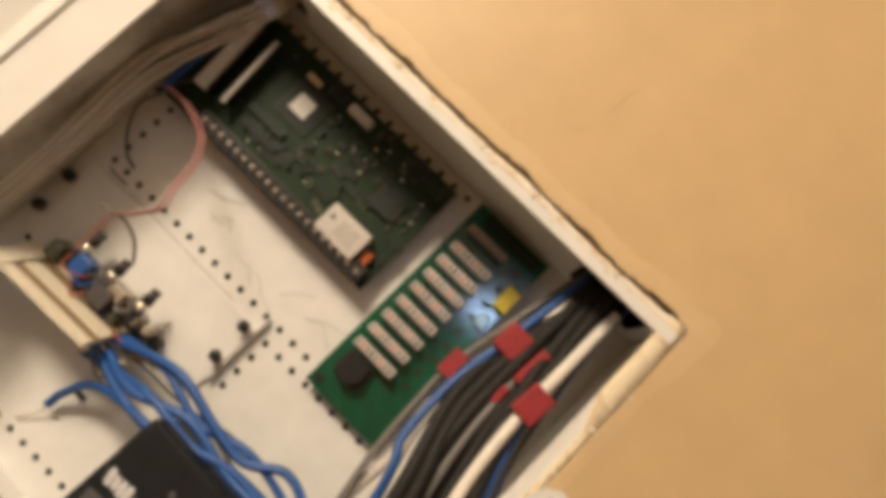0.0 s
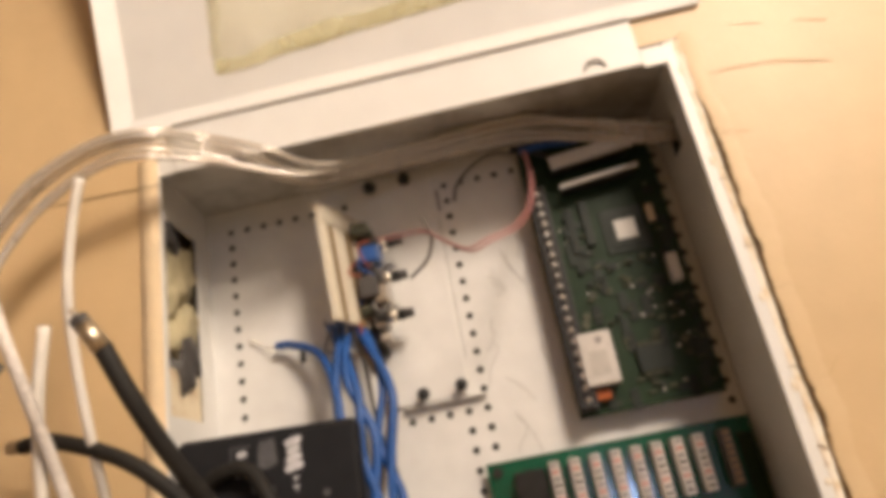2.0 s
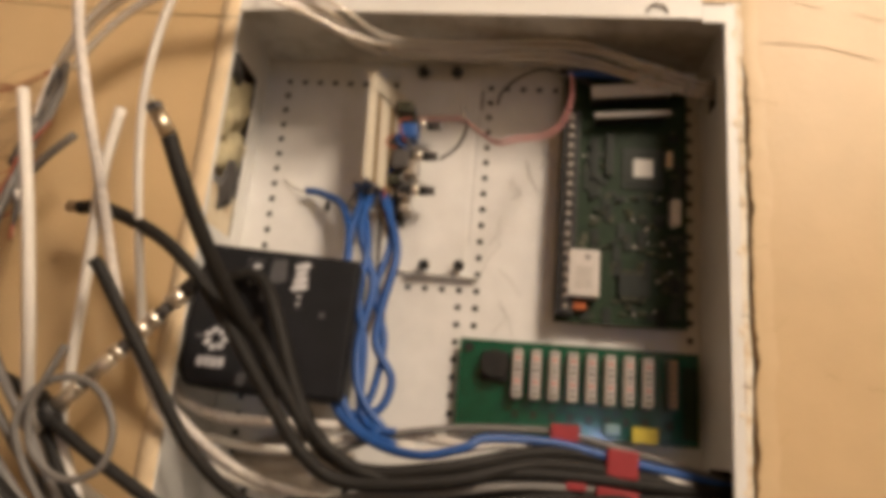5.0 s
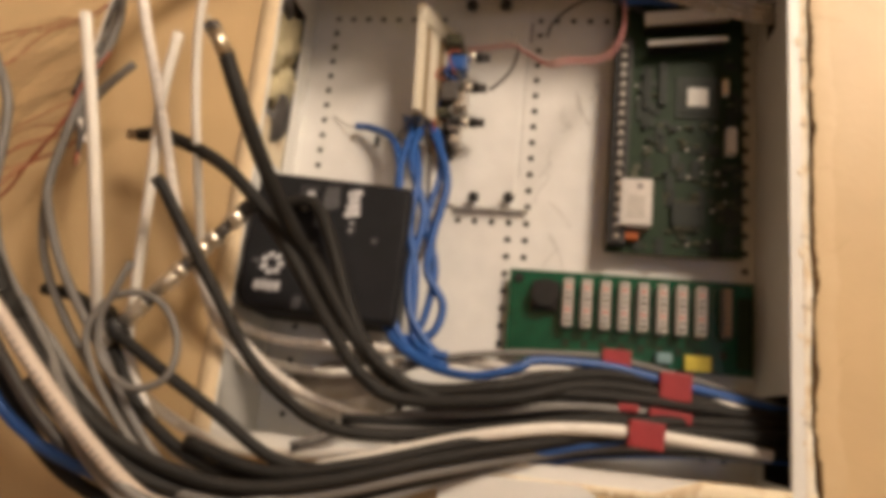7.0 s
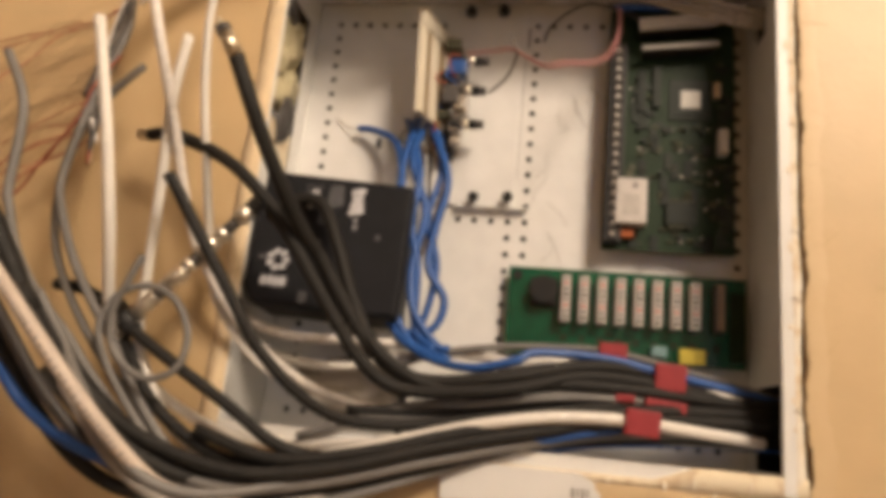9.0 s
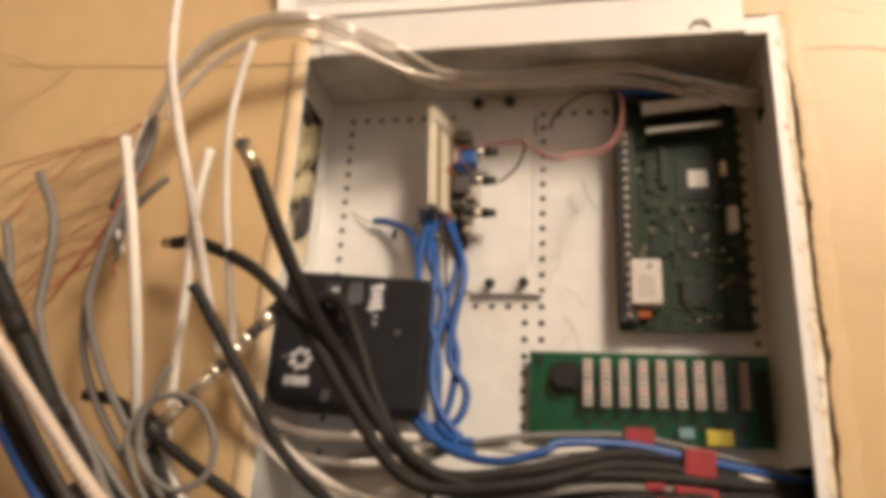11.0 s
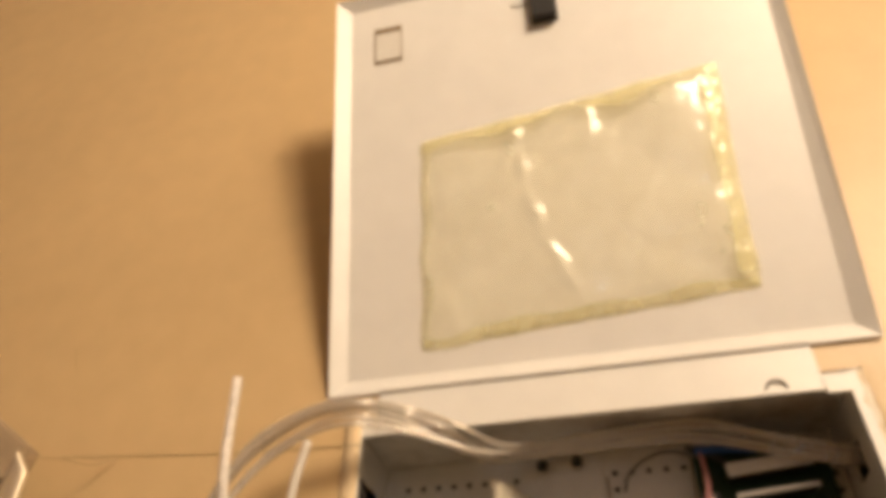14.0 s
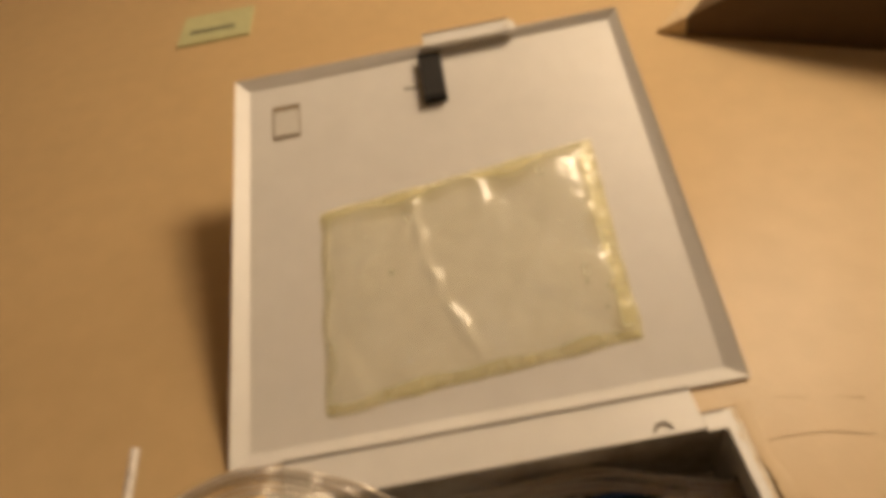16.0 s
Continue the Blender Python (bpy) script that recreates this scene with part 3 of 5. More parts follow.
def door_box(bm, u0, u1, s0, s1, h0, h1, bevel=0.0):
    r = bmesh.ops.create_cube(bm, size=1.0)
    for v in r["verts"]:
        q = v.co.copy()
        v.co = V(*DP((u0 + u1) / 2 + q.z * (u1 - u0), (s0 + s1) / 2 + q.x * (s1 - s0), (h0 + h1) / 2 + q.y * (h1 - h0)))
    if bevel:
        es = list({e for v in r["verts"] for e in v.link_edges})
        bmesh.ops.bevel(bm, geom=es, offset=bevel / 1000, segments=2, affect="EDGES", profile=0.6)
    return bm


U0, U1, S1 = -31, 393, 416
door = thing("enclosure_door", 180, -10, 36, "white steel enclosure door standing open on its hinge", "door")
HF = -11.0
OUTER = [(U0, 0), (U1, 0), (U1 - 3, S1 + 3), (U0, S1)]
INNER = [(U0 + 14, 13), (U1 - 14, 13), (U1 - 13, S1 - 5), (U0 + 14, S1 - 12)]


def door_plate(corners, heights, thick):
    """A flat sheet through four places of the door."""
    bm = bmesh.new()
    f = [bm.verts.new(V(*DP(*q, h))) for q, h in zip(corners, heights)]
    g = [bm.verts.new(V(*DP(*q, h - thick))) for q, h in zip(corners, heights)]
    bm.faces.new(f)
    bm.faces.new(g[::-1])
    for k in range(4):
        l = (k + 1) % 4
        bm.faces.new((f[k], g[k], g[l], f[l]))
    return bm


grow = [(-1.5, -1.5), (1.5, -1.5), (1.5, 1.5), (-1.5, 1.5)]
part("door_panel", door_plate([(u + a, q + b) for (u, q), (a, b) in zip(INNER, grow)], (HF,) * 4, 1.5), STEEL, door)
for k in range(4):
    l = (k + 1) % 4
    part("rim", door_plate([OUTER[k], OUTER[l], INNER[l], INNER[k]], (-3.0, -3.0, HF + 0.2, HF + 0.2), 2.0), STEEL, door, "sloping folded rim")
part("latch", door_box(bmesh.new(), 172, 192, 343, 401, HF, HF + 9, 2.5), BLACK, door, "black plastic slide latch")
bm = door_box(bmesh.new(), 180, 272, 410, 428, -3.5, 0.5, 1.8)
add_cyl(bm, DP(270, 418, -3), DP(270, 418, 1.0), 9.0, n=20)
hasp = part("hasp", bm, STEEL, door, "white latch bar with a rounded end")
part("screw", cyl(DP(270, 418, 0.8), DP(270, 418, 2.2), 3.2, n=12), TIN, hasp)
for a in ((8, 37, 370, 376), (8, 37, 332, 335), (7.5, 9, 334, 372), (36, 37.2, 334, 372)):
    part("knockout_slot", door_box(bmesh.new(), *a, HF - 0.2, HF + 0.35), GROOVE, door)
part("knockout_plate", door_box(bmesh.new(), 10, 35, 336, 369, HF - 0.2, HF + 1.2, 0.5), PARTW, door)
bm = tube([DP(150, 369, HF + 0.3), DP(156, 367, HF + 0.4), DP(163, 367, HF + 0.4), DP(168, 369, HF + 0.3)], 0.8, n=6)
part("scuff", bm, TANC, door)

# document bag taped to the door
bag = thing("plastic_bag", *DP(186, 40, HF), "empty yellowed clear plastic bag taped to the door", "plastic bag")


def bag_at(a, b):
    """A place of the bag's sheet, a across and b from the hinge, both 0 to 1."""
    lo = Vector((50 * (1 - a) + 322 * a, 32 * (1 - a) + 50 * a, 0))
    hi = Vector((54 * (1 - a) + 325 * a, 232 * (1 - a) + 259 * a, 0))
    q = lo.lerp(hi, b)
    return q.x, q.y


def bag_sheet(a0, a1, b0, b1, na, nb, lift, amp, seed, wave=0.0):
    bm = bmesh.new()
    rows = []
    for i in range(na + 1):
        row = []
        for j in range(nb + 1):
            a, b = a0 + (a1 - a0) * i / na, b0 + (b1 - b0) * j / nb
            if wave and b0 > 0.5:
                b = b + (1 - j / nb) * wave * noise.noise(Vector((a * 5, 0, seed)))
            elif wave and b1 < 0.5:
                b = b + (j / nb) * wave * noise.noise(Vector((a * 5, 3, seed)))
            elif wave:
                a = a + (1 - i / na if a0 > 0.5 else -i / na) * wave * noise.noise(Vector((0, b * 4, seed)))
            u, s = bag_at(a, b)
            edge = min(a, 1 - a, b, 1 - b)
            puff = lift * min(1, edge * 12) ** 0.7
            fold = abs(noise.noise(Vector((a * 3.2 + b * 1.1, b * 1.2, seed)))) * amp * min(1, edge * 12 + 0.25)
            crease = amp * (0.35 + 0.5 * noise.noise(Vector((b * 9, 1, seed)))) * math.exp(-((a - 0.33 - 0.20 * (1 - b) ** 2) / 0.018) ** 2) * min(1, edge * 8)
            crease += 2.5 * math.exp(-((a - 0.22 - 0.12 * b * b) / 0.015) ** 2) * max(0.0, b - 0.45)
            for ca, cb, ea, eb, hh in ((0.24, 0.72, 0.36, 0.95, 2.6), (0.53, 0.97, 0.56, 0.76, 1.1), (0.03, 0.16, 0.13, 0.02, 2.4), (0.05, 0.22, 0.11, 0.03, 1.8), (0.62, 0.30, 0.80, 0.72, 1.6), (0.80, 0.20, 0.97, 0.12, 2.0)):
                q = max(0.0, min(1.0, ((a - ca) * (ea - ca) + (b - cb) * (eb - cb)) / ((ea - ca) ** 2 + (eb - cb) ** 2)))
                off = math.hypot(a - ca - q * (ea - ca) - 0.03 * math.sin(3.1416 * q), (b - cb - q * (eb - cb)) * 0.75)
                crease += hh * math.exp(-(off / 0.014) ** 2) * math.sin(3.1416 * (0.12 + 0.76 * q))
            small = (1.0 if a < 0.72 else 0.45) * noise.noise(Vector((a * 17, b * 12, seed + 4))) + (0.6 if a < 0.72 else 0.25) * noise.noise(Vector((a * 33 + b * 9, b * 20, seed + 1))) + max(0.0, 1 - edge * 10) * 1.5 * noise.noise(Vector((a * 45, b * 34, seed)))
            u += 3.2 * noise.noise(Vector((b * 6, a * 4, seed)))
            s += 3.4 * noise.noise(Vector((a * 6, b * 5, seed + 9)))
            row.append(bm.verts.new(V(*DP(u, s, HF + 1.0 + puff + fold + crease + small))))
        rows.append(row)
    for p, q in zip(rows, rows[1:]):
        for k in range(nb):
            bm.faces.new((p[k], p[k + 1], q[k + 1], q[k]))
    return bm


part("front_sheet", bag_sheet(0, 1, 0, 1, 130, 96, 5.5, 7, 2), FILM, bag, smooth=True)
for k, lims in enumerate(((0.0, 1.0, 0.935, 1.0), (0.0, 1.0, 0.0, 0.05), (0.945, 1.0, 0.05, 0.935), (0.0, 0.03, 0.05, 0.935))):
    part("seam", bag_sheet(*lims, 70 if k < 2 else 12, 14 if k < 2 else 60, 7.0, 5, 6 + k, 0.06 if k < 3 else 0.03), SEAM if k < 3 else FILM, bag, "gathered yellow seam", smooth=True)

# ---- things on the wall ----
tag = thing("wall_tag", -140, -2, 890, "pale green card fixed to the wall", "card")
part("card", box(-206, -84, -6, -2, 838, 945, bevel=1), TAGM, tag)
part("bar", box(-188, -112, -6.6, -6.1, 872, 882), DGREY, tag)
cab = thing("cabinet", 700, -100, 640, "dark brown wooden board leaning out from the wall", "cabinet")


def leaning_block(s0, s1, d0, d1, high):
    """A wedge on the wall, from s0 to s1 along its lower edge, standing off the wall by d0 to d1."""
    bm = bmesh.new()
    ring = []
    for r in (0, high):
        for q, d in ((s0, -2), (s1, -2), (s1, -d1), (s0, -d0)):
            ring.append(bm.verts.new(V(510 + 0.85 * q + 0.66 * r, d, 594 - 0.53 * q + 0.75 * r)))
    bm.faces.new(ring[:4])
    bm.faces.new(ring[4:][::-1])
    for k in range(4):
        l = (k + 1) % 4
        bm.faces.new((ring[k], ring[l], ring[l + 4], ring[k + 4]))
    bmesh.ops.bevel(bm, geom=bm.edges[:], offset=0.002, segments=2, affect="EDGES", profile=0.6)
    return bm


part("edge_board", leaning_block(0, 38, 6, 30, 330), RAWEDGE, cab, "light brown edge strip")
part("body", leaning_block(38.5, 520, 30, 330, 330), DARKWOOD, cab)
solid("pencil_line", tube([(-291, -1.9, 9), (-129, -1.9, -3), (2, -2.2, -8)], 0.4, n=6), GROOVE, (-150, -2, 0), "thin grey wire lying along the wall", "wire")
rng = random.Random(41)
for k in range(9):
    w = -30 - 36 * k + rng.uniform(-10, 10)
    L = rng.uniform(8, 26)
    q = [(373, -1.5, w), (373 + L * 0.5, -1.5, w + rng.uniform(-4, 4)), (373 + L, -1.5, w + rng.uniform(-8, 8))]
    solid("hairline_crack", tube(q, 0.16, n=5, jitter=1.5, seed=k), CREASE, q[0], "fine crack in the paint beside the cut", "crack", kind="structure")
for k in range(5):
    w = -330 + 62 * k + rng.uniform(-12, 12)
    q = [(366, -2.5, w), (368, -2.6, w + rng.uniform(-2, 2)), (371, -2.6, w + rng.uniform(-3, 3))]
    solid("hairline_crack", tube(q, 0.35, n=5), GROOVE, q[0], "fine crack across the joint compound", "crack", kind="structure")

for q, r in (([(391, -1.6, 20), (427, -1.6, 10), (467, -1.6, 1)], 0.35), ([(382, -1.6, -19), (423, -1.6, -20), (459, -1.6, -29)], 0.3), ([(416, -1.6, -246), (436, -1.6, -254), (467, -1.6, -257)], 0.4), ([(-10, -3.0, -384), (5, -3.0, -385), (21, -3.0, -382), (41, -3.0, -384)], 0.7), ([(-312, -1.6, 125), (-303, -1.6, 104), (-298, -1.6, 83)], 0.3)):
    solid("hairline_crack", tube(q, r, n=5, steps=12, jitter=2.0, seed=7), CREASE, q[0], "fine brown crack in the painted plaster", "crack", kind="structure")

# ---- alarm board ----
alarm = thing("alarm_board", 300, 90, -110, "dark green alarm control board with a terminal strip", "circuit board")
part("circuit_board", box(253, 353, 80, 81.8, -212, -2), PCB, alarm)
for u, w in ((258, -8), (343, -8), (258, -206), (343, -206)):
    part("standoff", cyl((u, 82, w), (u, 94.8, w), 3), PARTW, alarm)
strip = part("terminal_strip", box(254, 267, 70, 80, -208, -40, bevel=0.6), BLACK, alarm, "black screw terminal strip")
bm = cyl((0, 0, 0), (0, 2.6, 0), 1.7, 2.3, n=14)
scr = piece_mesh("screw", bm, TIN)
bm = box(-1.7, 1.7, -0.3, 0.1, -0.3, 0.3)
slotm = piece_mesh("slot", bm, PIPGR)
wallm = piece_mesh("divider", box(-4, 4, 0, 6, -0.4, 0.4), DGREY)
N = 20
for k in range(N):
    w = -46 - 8.2 * k
    pieces("screw", scr, [(260.5, 67.6, w)], strip)
    pieces("slot", slotm, [(260.5, 67.4, w)], strip)
pieces("divider", wallm, [(260.5, 67.0, -42 - 8.2 * k) for k in range(N + 1)], strip)
tilt = turned(305, 60, -35, -5)
part("header_base", box(277, 335, 61, 80, -28, -23, fit=tilt), BLACK, alarm)
part("header_base", box(279, 335, 66, 80, -45.5, -43, fit=tilt), BLACK, alarm)
part("header", box(275, 337, 57, 62, -31, -21, bevel=0.8, fit=tilt), HEADER, alarm, "long white connector header")
part("header", box(277, 337, 63, 66.5, -46, -42.5, bevel=0.5, fit=tilt), HEADER, alarm, "thin white connector header")
part("socket", box(302, 335, 78.6, 80, -102, -67, bevel=0.5), CHIPM, alarm)
part("chip", box(306, 331, 77.6, 78.7, -98, -71, bevel=0.4), CHIPM, alarm)
part("label", box(311, 326, 77.1, 77.7, -92, -77), PARTW, alarm, "white paper label")
part("crystal", box(336, 341, 74, 80, -84, -70, bevel=1.2), BRASS, alarm)
relay = part("relay", box(262, 285, 64, 80, -194, -158, bevel=0.8), BLOCKW, alarm, "white relay with grey print")
part("print_bar", box(267, 280, 63.5, 64.1, -188, -171), HEADER, relay)
part("print_dot", cyl((276, 63.4, -164), (276, 64.1, -164), 2.4), PIPGR, relay)
part("capacitor", box(266, 277, 72, 80, -203, -196, bevel=1.5), ORANGE, alarm)
for u, w in ((277, -96), (289, -92)):
    part("chip", box(u, u + 6, 76.5, 80, w, w + 36, bevel=0.4), CHIPM, alarm)
part("connector", box(339, 346, 70, 80, -132, -112, bevel=0.6), PARTW, alarm, "small white connector")
part("socket", box(301, 320, 76, 80, -190, -172, bevel=0.6), CHIPM, alarm)
rng = random.Random(21)
shapes = [(piece_mesh("chip", box(-4, 4, -1.2, 0, -2.6, 2.6, bevel=0.3), CHIPM)), (piece_mesh("resistor", box(-1.6, 1.6, -0.9, 0, -0.9, 0.9), TANC)),
          (piece_mesh("capacitor", cyl((0, 0, 0), (0, -3.5, 0), 2.2, n=12), CHIPM)), (piece_mesh("resistor", box(-0.7, 0.7, -0.9, 0, -1.3, 1.3), BLOCKW)),
          (piece_mesh("solder_pad", cyl((0, 0, 0), (0, -0.5, 0), 0.9, n=8), BLOCKW)), (piece_mesh("diode", cyl((-2.6, -1.2, 0), (2.6, -1.2, 0), 1.1, n=8), TANC)),
          (piece_mesh("chip", box(-3, 3, -1.6, 0, -7, 7, bevel=0.3), CHIPM)), (piece_mesh("capacitor", cyl((0, 0, 0), (0, -1.6, 0), 2.8, n=14), TANC))]
names = ["chip", "resistor", "capacitor", "resistor", "solder_pad", "diode", "chip", "capacitor"]
taken = [(268, -176, 26), (305, -35, 34), (318, -84, 23), (310, -181, 12)]
count = 0
while count < 150:
    u, w = rng.uniform(271, 350), rng.uniform(-207, -50)
    if any(abs(u - a) < r and abs(w - b) < r * 0.9 for a, b, r in taken):
        continue
    k = rng.choice((0, 0, 1, 1, 1, 2, 2, 3, 4, 4, 5, 5, 5, 6, 6, 7))
    pieces(names[k], shapes[k], [(u, 80, w)], alarm)
    count += 1
for k in range(9):
    part("pin", box(304 + 2 * k, 305 + 2 * k, 76.5, 80, -193, -190), TANC, alarm)
    part("pin", box(304 + 2 * k, 305 + 2 * k, 76.5, 80, -172, -169), TANC, alarm)
for u, w in ((313, -150), (334, -146), (313, -203), (331, -176)):
    part("test_pad", cyl((u, 78.6, w), (u, 80.2, w), 1.4, n=10), HEADER, alarm)

# ---- punch-down board ----
punch = thing("punchdown_board", 272, 90, -263, "green telephone distribution board with nine punch-down strips", "circuit board")
part("circuit_board", box(183, 362, 84, 85.8, -297, -229), PCB2, punch)
for u, w in ((188, -234), (357, -234), (188, -292), (357, -292)):
    part("standoff", cyl((u, 86, w), (u, 94.8, w), 3), PARTW, punch)
part("mounting_screw", cyl((190, 82.4, -236), (190, 84.2, -236), 3.6), COAX, punch)
jack = part("jack", cyl((211, 72, -248), (211, 84, -248), 10.5, n=24), COAX, punch, "round black jack", smooth=False)
part("jack_base", box(201, 221, 78, 84, -260, -238, bevel=1), COAX, jack)
for k in range(9):
    u = 228 + 13.6 * k + (4 if k == 8 else 0)
    # the ninth strip is grey: the shade over it is put into its colour
    blk = part("punchdown_strip", box(u - 3.3, u + 3.3, 71, 84, -271.5, -236, bevel=0.7), BLOCKW if k < 8 else GREYC, punch)
    for q in range(8):
        w = -238.4 - 4.28 * q
        part("slot", box(u - 2.2, u + 2.2, 70.4, 71.3, w - 1.15, w + 1.15), (PIPGR, PIPRED, GREYC, TANC)[q % 4] if k < 8 else TANW, blk)
    part("trace", box(u - 2.5, u + 2.5, 83.6, 84.05, -286, -280), PCB, punch)
part("edge_block", box(350, 361.5, 81, 84, -292, -240, bevel=1), PCB, punch)
solid("cable_label", box(312, 330, 70, 72, -297, -286, bevel=0.3), YELLOW, (321, 71, -291), "bright yellow cable label", "label", "cable labels")
part("modular_plug", box(293, 304, 74, 83.8, -293, -285, bevel=1.5), CYAN, punch, "clear bluish modular plug")
solid("cable_label", box(253, 272, 42, 44, -300, -289, bevel=0.3), RED, (262, 43, -294), "dark red cable label", "label", "cable labels")

# ---- telephone module standing out from the back ----
mod = thing("splice_module", 116, 90, -75, "ivory plastic module with grooves standing out from the plate", "module")
bm = bmesh.new()
prof = [(98, 37), (101, 37), (119, 91), (113, 91)]
a = [bm.verts.new(V(u, d, -30 - (d - 37) * 0.02)) for u, d in prof]
b = [bm.verts.new(V(u + 4, d, -119)) for u, d in prof]
bm.faces.new(a)
bm.faces.new(b[::-1])
for k in range(4):
    l = (k + 1) % 4
    bm.faces.new((a[k], b[k], b[l], a[l]))
part("card", bm, IVORY, mod)
bm = bmesh.new()
a = [bm.verts.new(V(u, d, w)) for u, d, w in ((96, 36, -29), (103, 36, -29), (124, 90, -29), (113, 90, -29))]
b = [bm.verts.new(V(u, d, w)) for u, d, w in ((96, 36, -33), (103, 36, -43), (124, 90, -43), (113, 90, -33))]
bm.faces.new(a)
bm.faces.new(b[::-1])
for k in range(4):
    l = (k + 1) % 4
    bm.faces.new((a[k], b[k], b[l], a[l]))
part("end_cap", bm, IVORY, mod, "slanted tan end cap")


def card_slab(d0, d1, off, w0):
    """A slab lying on the card's face between two depths."""
    bm = bmesh.new()
    f = lambda d: 101 + (d - 37) * 0.3333
    pr = [(f(d0) - 0.3, d0), (f(d0) + off, d0), (f(d1) + off, d1), (f(d1) - 0.3, d1)]
    a = [bm.verts.new(V(u + 4 * (w0 + 30) / -89, d, w0)) for u, d in pr]
    b = [bm.verts.new(V(u + 4, d, -119)) for u, d in pr]
    bm.faces.new(a)
    bm.faces.new(b[::-1])
    for k in range(4):
        l = (k + 1) % 4
        bm.faces.new((a[k], b[k], b[l], a[l]))
    return bm


for d0, d1 in ((38, 43), (51, 63), (74, 88)):
    part("rib", card_slab(d0, d1, 1.3, -44), IVORY, mod)
for d0, d1 in ((43, 51), (63, 74)):
    part("groove", card_slab(d0, d1, 0.5, -44), GROOVE, mod)
rng = random.Random(8)
for k, (w, dd) in enumerate(((-58, 70), (-87, 66), (-116, 68))):
    con = part("coax_jack", cyl((126, dd, w), (148, dd, w), 4.2, n=14), BLACK, mod)
    part("ferrule", cyl((136, dd, w), (142, dd, w), 4.5, n=16), NICKEL, con, smooth=True)
    part("tip", cyl((148, dd, w), (154, dd, w), 3.6, n=12), DGREY, con)
for (u0, u1, d0, d1, w0, w1) in ((120, 136, 62, 80, -73, -60), (118, 132, 60, 80, -100, -84), (128, 138, 64, 84, -104, -86)):
    part("plug", box(u0, u1, d0, d1, w0, w1, bevel=1.5), BLUE if w1 == -60 else (DGREY if w1 == -84 else CLOUDY), mod)
for (u0, u1, w0, w1, m) in ((116, 130, -48, -38, TANC), (114, 128, -112, -104, TANC), (124, 134, -122, -113, CLOUDY), (127, 135, -134, -127, CLOUDY)):
    part("socket", box(u0, u1, 66, 88, w0, w1, bevel=3.0), m, mod)
rng = random.Random(55)
for k in range(14):
    u, d, w = rng.uniform(114, 134), rng.uniform(60, 84), rng.uniform(-102, -48)
    q = [(u, d, w)]
    for _ in range(3):
        u, d, w = max(112, min(139, u + rng.uniform(-10, 10))), max(56, min(88, d + rng.uniform(-9, 9))), w - rng.uniform(3, 11)
        q.append((u, d, w))
    part("jumper_wire", tube(q, rng.choice((0.8, 1.1, 1.5)), n=6), rng.choice((DGREY, GREYC, GREYC, TANW, BLUE, BLACK, REDW)), mod, smooth=True)
for k in range(8):
    u, w = rng.uniform(80, 104), rng.uniform(-116, -72)
    q = [(u, 88, w), (u + rng.uniform(-6, 6), 80, w - 14), (u + rng.uniform(0, 10), 72, w - 28), (104, 68, -136)]
    part("jumper_wire", tube(q, 0.9, n=6), rng.choice((GREYC, CLEARJ, TANW, GREYC)), mod, smooth=True)
part("spine", box(118, 128, 78, 92, -140, -36, bevel=1), BLACK, mod)
for k in range(5):
    u = 95 + 5 * k
    part("wire_end", tube([(u, 60, -118), (u - 3 + k, 64, -126 - 3 * k), (u + 2, 66, -138)], 0.9, n=6), (GREYC, TANC, PARTW, DGREY, REDW)[k], mod)

# ---- black box with print ----
bb = thing("video_splitter_box", 55, 50, -238, "black moulded signal box with worn white print", "signal box")
tw = turned(55, 20, -238, 8, "w") @ turned(55, 20, -238, 1.5, "d")
bm = bmesh.new()
outl = [(2, -188), (112, -188), (112, -287), (6, -287), (-2, -274), (4, -246)]
f = [bm.verts.new(tw @ V(u, 6, w)) for u, w in outl]
g = [bm.verts.new(tw @ V(u, 74, w)) for u, w in outl]
bm.faces.new(f)
bm.faces.new(g[::-1])
for k in range(len(outl)):
    l = (k + 1) % len(outl)
    bm.faces.new((f[k], g[k], g[l], f[l]))
bmesh.ops.bevel(bm, geom=bm.edges[:], offset=0.004, segments=3, affect="EDGES", profile=0.5)
part("case", bm, BLACKBOX, bb)


def print_bar(u0, u1, w0, w1, m):
    part("print_bar", box(u0, u1, 5.55, 5.95, w0, w1, fit=tw), m, bb)


def worn_mark(u, w, long, wide, slant, m, seed):
    """A worn printed shape with ragged, rounded edges."""
    bm = bmesh.new()
    ring = []
    for k in range(22):
        a = 6.28319 * k / 22
        e = 0.5 * (abs(math.cos(a)) ** 4 + abs(math.sin(a)) ** 4) ** -0.25 * (1 + 0.22 * noise.noise(Vector((3 * math.cos(a), 3 * math.sin(a), seed))))
        x, y = e * math.cos(a) * long, e * math.sin(a) * wide
        ring.append((u + x, w + y + x * slant))
    top = [bm.verts.new(tw @ V(q, 5.55, r)) for q, r in ring]
    low = [bm.verts.new(tw @ V(q, 5.95, r)) for q, r in ring]
    bm.faces.new(top)
    bm.faces.new(low[::-1])
    for k in range(22):
        l = (k + 1) % 22
        bm.faces.new((top[k], low[k], low[l], top[l]))
    part("print_mark", bm, m, bb)


for k, (long, wide) in enumerate(((10, 4.6), (8, 4.2), (9.5, 4.4), (11, 4.8))):
    worn_mark(72, -197.5 - 5.0 * k, long, wide, 0.25, INK, k * 3.1)
for k in range(4):
    worn_mark(72.5, -219 - 2.6 * k, 3.2, 1.6, 0.2, GREYINK if k % 2 else INK, 20 + k)
